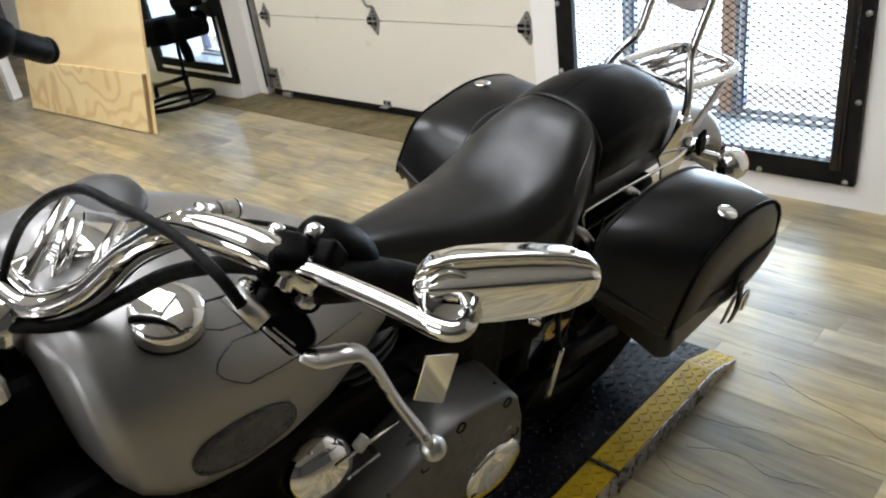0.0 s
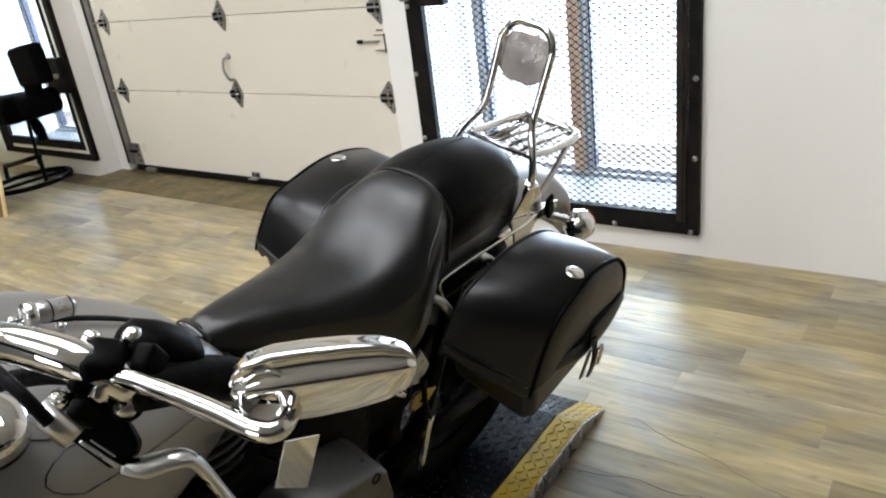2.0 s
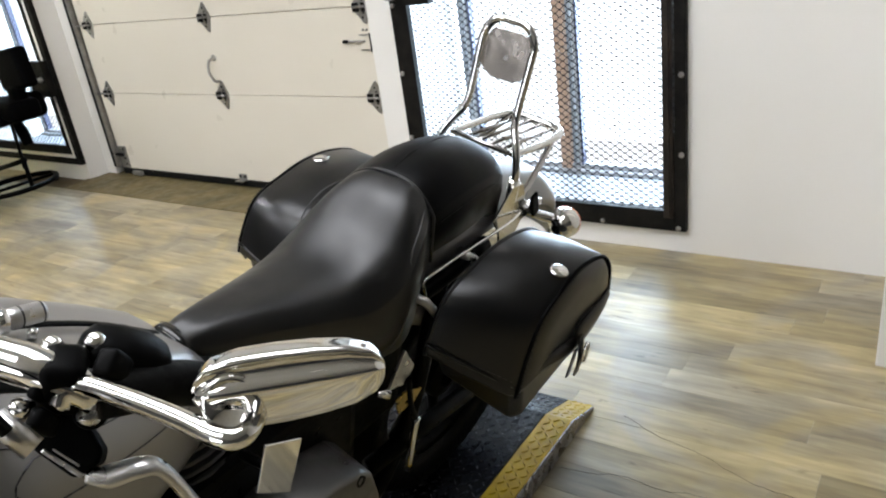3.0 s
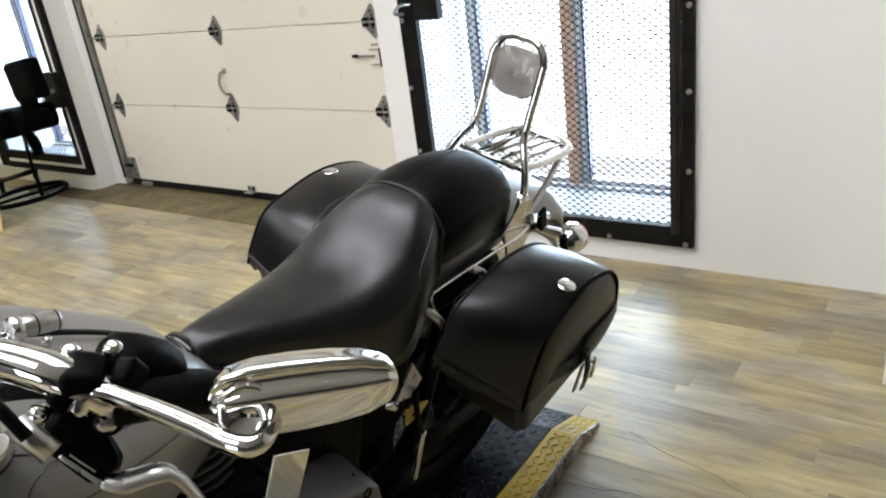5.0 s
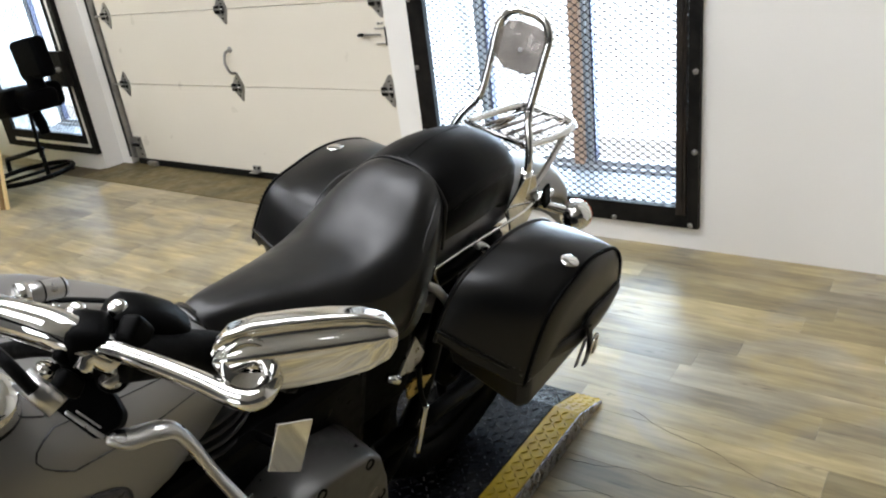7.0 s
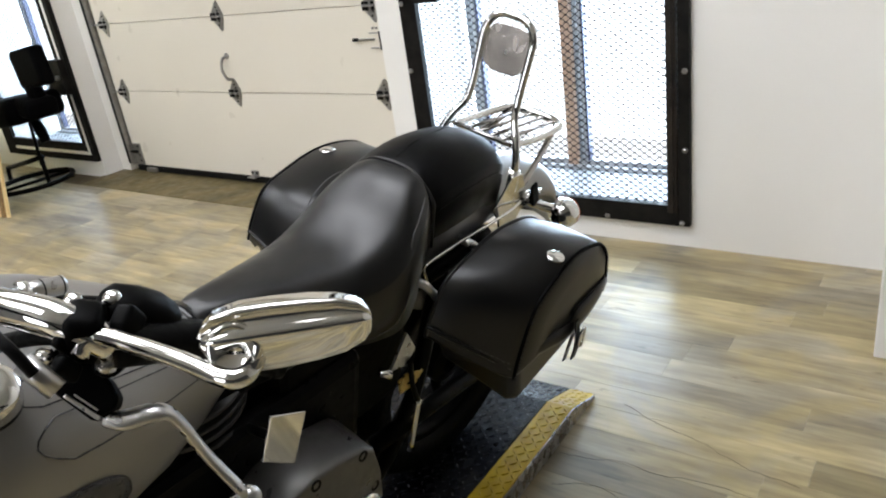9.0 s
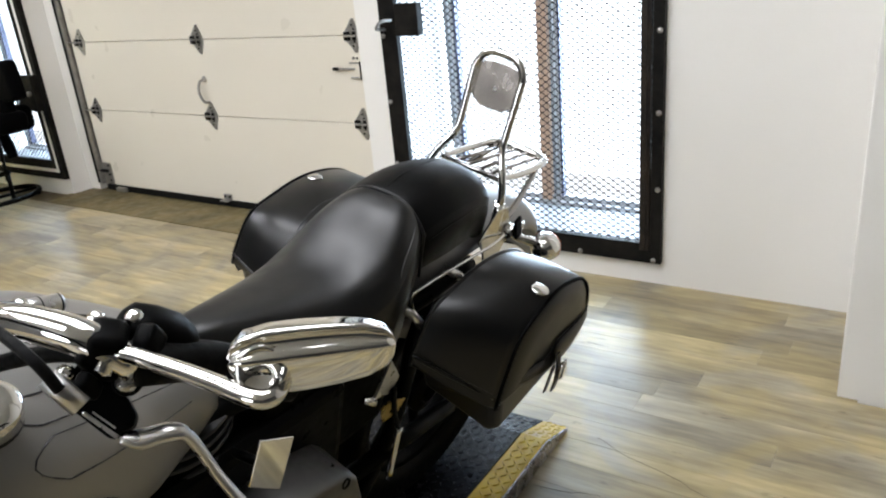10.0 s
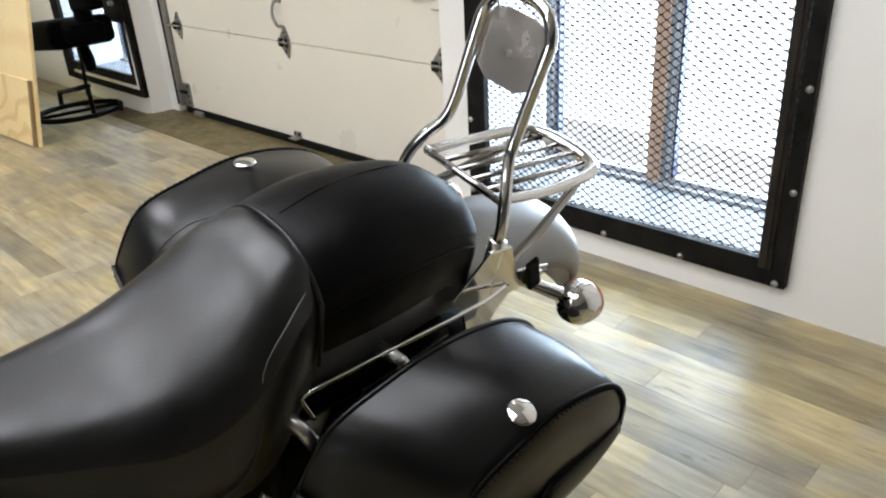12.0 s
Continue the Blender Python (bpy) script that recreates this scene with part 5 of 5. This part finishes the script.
part("peg_mount", plate([(0.212, 0.613), (0.18, 0.556), (0.208, 0.528), (0.252, 0.542), (0.239, 0.566)], side_m @ Matrix.Translation((0, 0, 0.016)), 0.006), M_SATIN, peg, "satin steel peg mount", bevel=0.001)
part("peg_link", tube([(0.2, 0.155, 0.54), (0.19, 0.158, 0.47), (0.17, 0.16, 0.41)], 0.006, 8), M_FRAME, peg, smooth=True)
part("peg_bolt", tube([(0.285, 0.15, 0.56), (0.268, 0.165, 0.552)], 0.009, 10, curved=False), M_CHROME, peg, smooth=True)
part("frame_tube", tube([(1.12, 0.0, 0.95), (0.9, 0.03, 0.72), (0.55, 0.09, 0.68), (0.1, 0.1, 0.66), (-0.1, 0.1, 0.68)], 0.018, 10, 5), M_FRAME, bike, smooth=True)
part("frame_tube", tube([(1.12, 0.0, 0.9), (1.02, 0.1, 0.3), (0.9, 0.12, 0.14), (0.4, 0.12, 0.14), (0.15, 0.11, 0.3), (0.05, 0.1, 0.66)], 0.018, 10, 6), M_FRAME, bike, smooth=True)
part("frame_tube", tube([(1.12, 0.0, 0.9), (1.02, -0.1, 0.3), (0.9, -0.12, 0.14), (0.4, -0.12, 0.14), (0.15, -0.11, 0.3), (0.05, -0.1, 0.66)], 0.018, 10, 6), M_FRAME, bike, smooth=True)
part("swing_arm", tube([(0.25, 0.11, 0.3), (-0.09, 0.12, 0.28)], 0.02, 10, curved=False), M_FRAME, bike, smooth=True)
part("swing_arm", tube([(0.25, -0.11, 0.3), (-0.09, -0.12, 0.28)], 0.02, 10, curved=False), M_FRAME, bike, smooth=True)
part("muffler", tube([(0.5, -0.17, 0.24), (0.1, -0.19, 0.22), (-0.45, -0.2, 0.25)], [0.03, 0.045, 0.045, 0.04], 16, 5), M_CHROME, bike, "chrome silencer", smooth=True)


def wheel(x, r, w):
    def ring(rr, y):
        return [Vector((x + rr * math.cos(a), y, GZ + r + rr * math.sin(a))) for a in (2 * math.pi * k / 40 for k in range(40))]
    prof = [(r - 0.1, -w * 0.4), (r - 0.03, -w * 0.5), (r - 0.006, -w * 0.3), (r, 0), (r - 0.006, w * 0.3), (r - 0.03, w * 0.5), (r - 0.1, w * 0.4), (r - 0.1, -w * 0.4)]
    wh = part("wheel", loft([ring(a, b) for a, b in ((0.06, -0.05), (0.06, 0.05), (0.03, 0.06), (0.03, -0.06), (0.06, -0.05))], cap=False), M_FRAME, bike, smooth=False)
    part("tyre", loft([ring(a, b) for a, b in prof], cap=False), M_RUBBER, wh, "black tyre", smooth=True)
    part("rim", loft([ring(a, b) for a, b in ((r - 0.098, -w * 0.36), (r - 0.098, w * 0.36), (r - 0.12, w * 0.3), (r - 0.12, -w * 0.3), (r - 0.098, -w * 0.36))], cap=False), M_FRAME, wh, smooth=True)
    for k in range(7):
        a = k * 2 * math.pi / 7
        d = Vector((math.cos(a), 0, math.sin(a)))
        part("spoke", tube([Vector((x, 0, GZ + r)) + d * 0.05, Vector((x, 0, GZ + r)) + d * (r - 0.11)], 0.014, 8, curved=False), M_FRAME, wh, smooth=True)


wheel(-0.09, 0.325, 0.15)
wheel(1.62, 0.325, 0.12)
for s in (1, -1):
    part("fork", tube([(1.13, s * 0.1, 1.0), (1.62, s * 0.1, GZ + 0.325)], [0.026, 0.026, 0.032, 0.032], 14, 4, curved=False), M_CHROME, bike, "chrome fork leg", smooth=True)
part("radiator", box(0.93, 1.1, -0.19, 0.19, 0.12, 0.8), M_BLACK, bike, "black radiator and shroud", bevel=0.02, segs=3)
part("neck_cover", loft([[Vector((x, y * w, z)) for y, x in ((-1, 1.02), (1, 1.02), (1, 1.15), (-1, 1.15))] for z, w in ((0.6, 0.12), (0.75, 0.14), (0.86, 0.13), (0.9, 0.1))]), M_BLACK, bike, "black neck cover", bevel=0.02, segs=3)
part("triple_clamp", box(1.06, 1.14, -0.13, 0.13, 0.9, 0.94), M_CHROME, bike, bevel=0.012, segs=3)
hl = part("headlamp", lathe([(0.02, -0.09), (0.06, -0.075), (0.085, -0.03), (0.09, 0.04), (0.085, 0.05), (0.001, 0.06)], toward((1.27, 0, 0.72), (1, 0, -0.05)), 32), M_CHROME, bike, "round chrome headlamp", smooth=True)
ff = []
for k in range(11):
    a = radians(20 + k * 13)
    c = Vector((1.62 + 0.35 * math.cos(a), 0, GZ + 0.325 + 0.35 * math.sin(a)))
    out = Vector((math.cos(a), 0, math.sin(a)))
    ring = [c + Vector((0, 0.085 * math.sin(b), 0)) - out * 0.06 * (1 - math.cos(b)) for b in (-1.2 + j * 2.4 / 10 for j in range(11))]
    ff.append(ring + [p - out * 0.005 for p in ring[::-1]])
part("front_fender", loft(ff), M_PAINT, bike, "silver painted front fender", smooth=True)
part("side_stand", tube([(0.5, 0.13, 0.14), (0.47, 0.3, 0.05), (0.46, 0.34, 0.043)], 0.012, 10, curved=False), M_FRAME, bike, "black side stand", smooth=True)
part("stand_foot", box(0.42, 0.5, 0.31, 0.39, 0.032, 0.045), M_FRAME, bike, bevel=0.004)

# ---------------------------------------------------------------- floor planks, along the window wall
PW, PL = 0.105, 0.92
bm = box(-PW / 2 + 0.0002, PW / 2 - 0.0002, -PL / 2 + 0.0002, PL / 2 - 0.0002, -0.01, 0.0)
bmesh.ops.bevel(bm, geom=[e for e in bm.edges if all(v.co.z > -0.001 for v in e.verts)], offset=0.0005, segments=1, affect="EDGES")
plank_mesh = bpy.data.meshes.new("plank")
bm.to_mesh(plank_mesh)
bm.free()
plank_mesh.materials.append(M_PLANK)
far = bmesh.new()
rng = random.Random(4)
cols = int((2.70 - XB) / PW)
for i in range(-2, cols + 1):
    xc = 2.70 - PW / 2 - i * PW
    off = rng.random() * PL
    y = YR - off
    while y < YL:
        yc = y + PL / 2
        y += PL
        inside_strip = xc > 2.70 and 2.25 - PL / 2 < yc < 5.0 + PL / 2
        if xc > WX - PW / 2 + 0.07 or (xc > 2.3 and yc < -0.4):
            continue
        if inside_strip:
            continue
        if 0.2 < xc and -1.6 < yc < 6.6:
            ob = new("plank", plank_mesh)
            ob.parent = floor
            ob.location = (xc, yc, 0)
        else:
            add_box(far, xc - PW / 2 + 0.0002, xc + PW / 2 - 0.0002, yc - PL / 2 + 0.0002, yc + PL / 2 - 0.0002, -0.01, 0.0)
tagged(part("planks", far, M_PLANK, floor), kind="stuff")

# dark wavy lines on the floor beside the platform
for pts in (((1.52, 0.735), (1.525, 0.66), (1.55, 0.58), (1.545, 0.47), (1.565, 0.36), (1.56, 0.2), (1.6, 0.02)), ((1.79, 0.66), (1.74, 0.55), (1.71, 0.42), (1.66, 0.3), (1.64, 0.16)),
            ((1.33, 0.74), (1.30, 0.66), (1.31, 0.56), (1.27, 0.47)), ((1.4, 0.7), (1.44, 0.6), (1.42, 0.5), (1.45, 0.38))):
    path = smooth_path([(x, y, 0.0003) for x, y in pts], 6)
    path = [p + Vector((rng.uniform(-0.003, 0.003), 0, 0)) for p in path]
    ring = [[Vector((p.x - 0.0016, p.y, -0.004)), Vector((p.x, p.y, 0.0008)), Vector((p.x + 0.0016 + rng.random() * 0.002, p.y, -0.004))] for p in path]
    part("wavy_line", loft(ring), M_SEAL, floor, "dark wavy line on the planks")
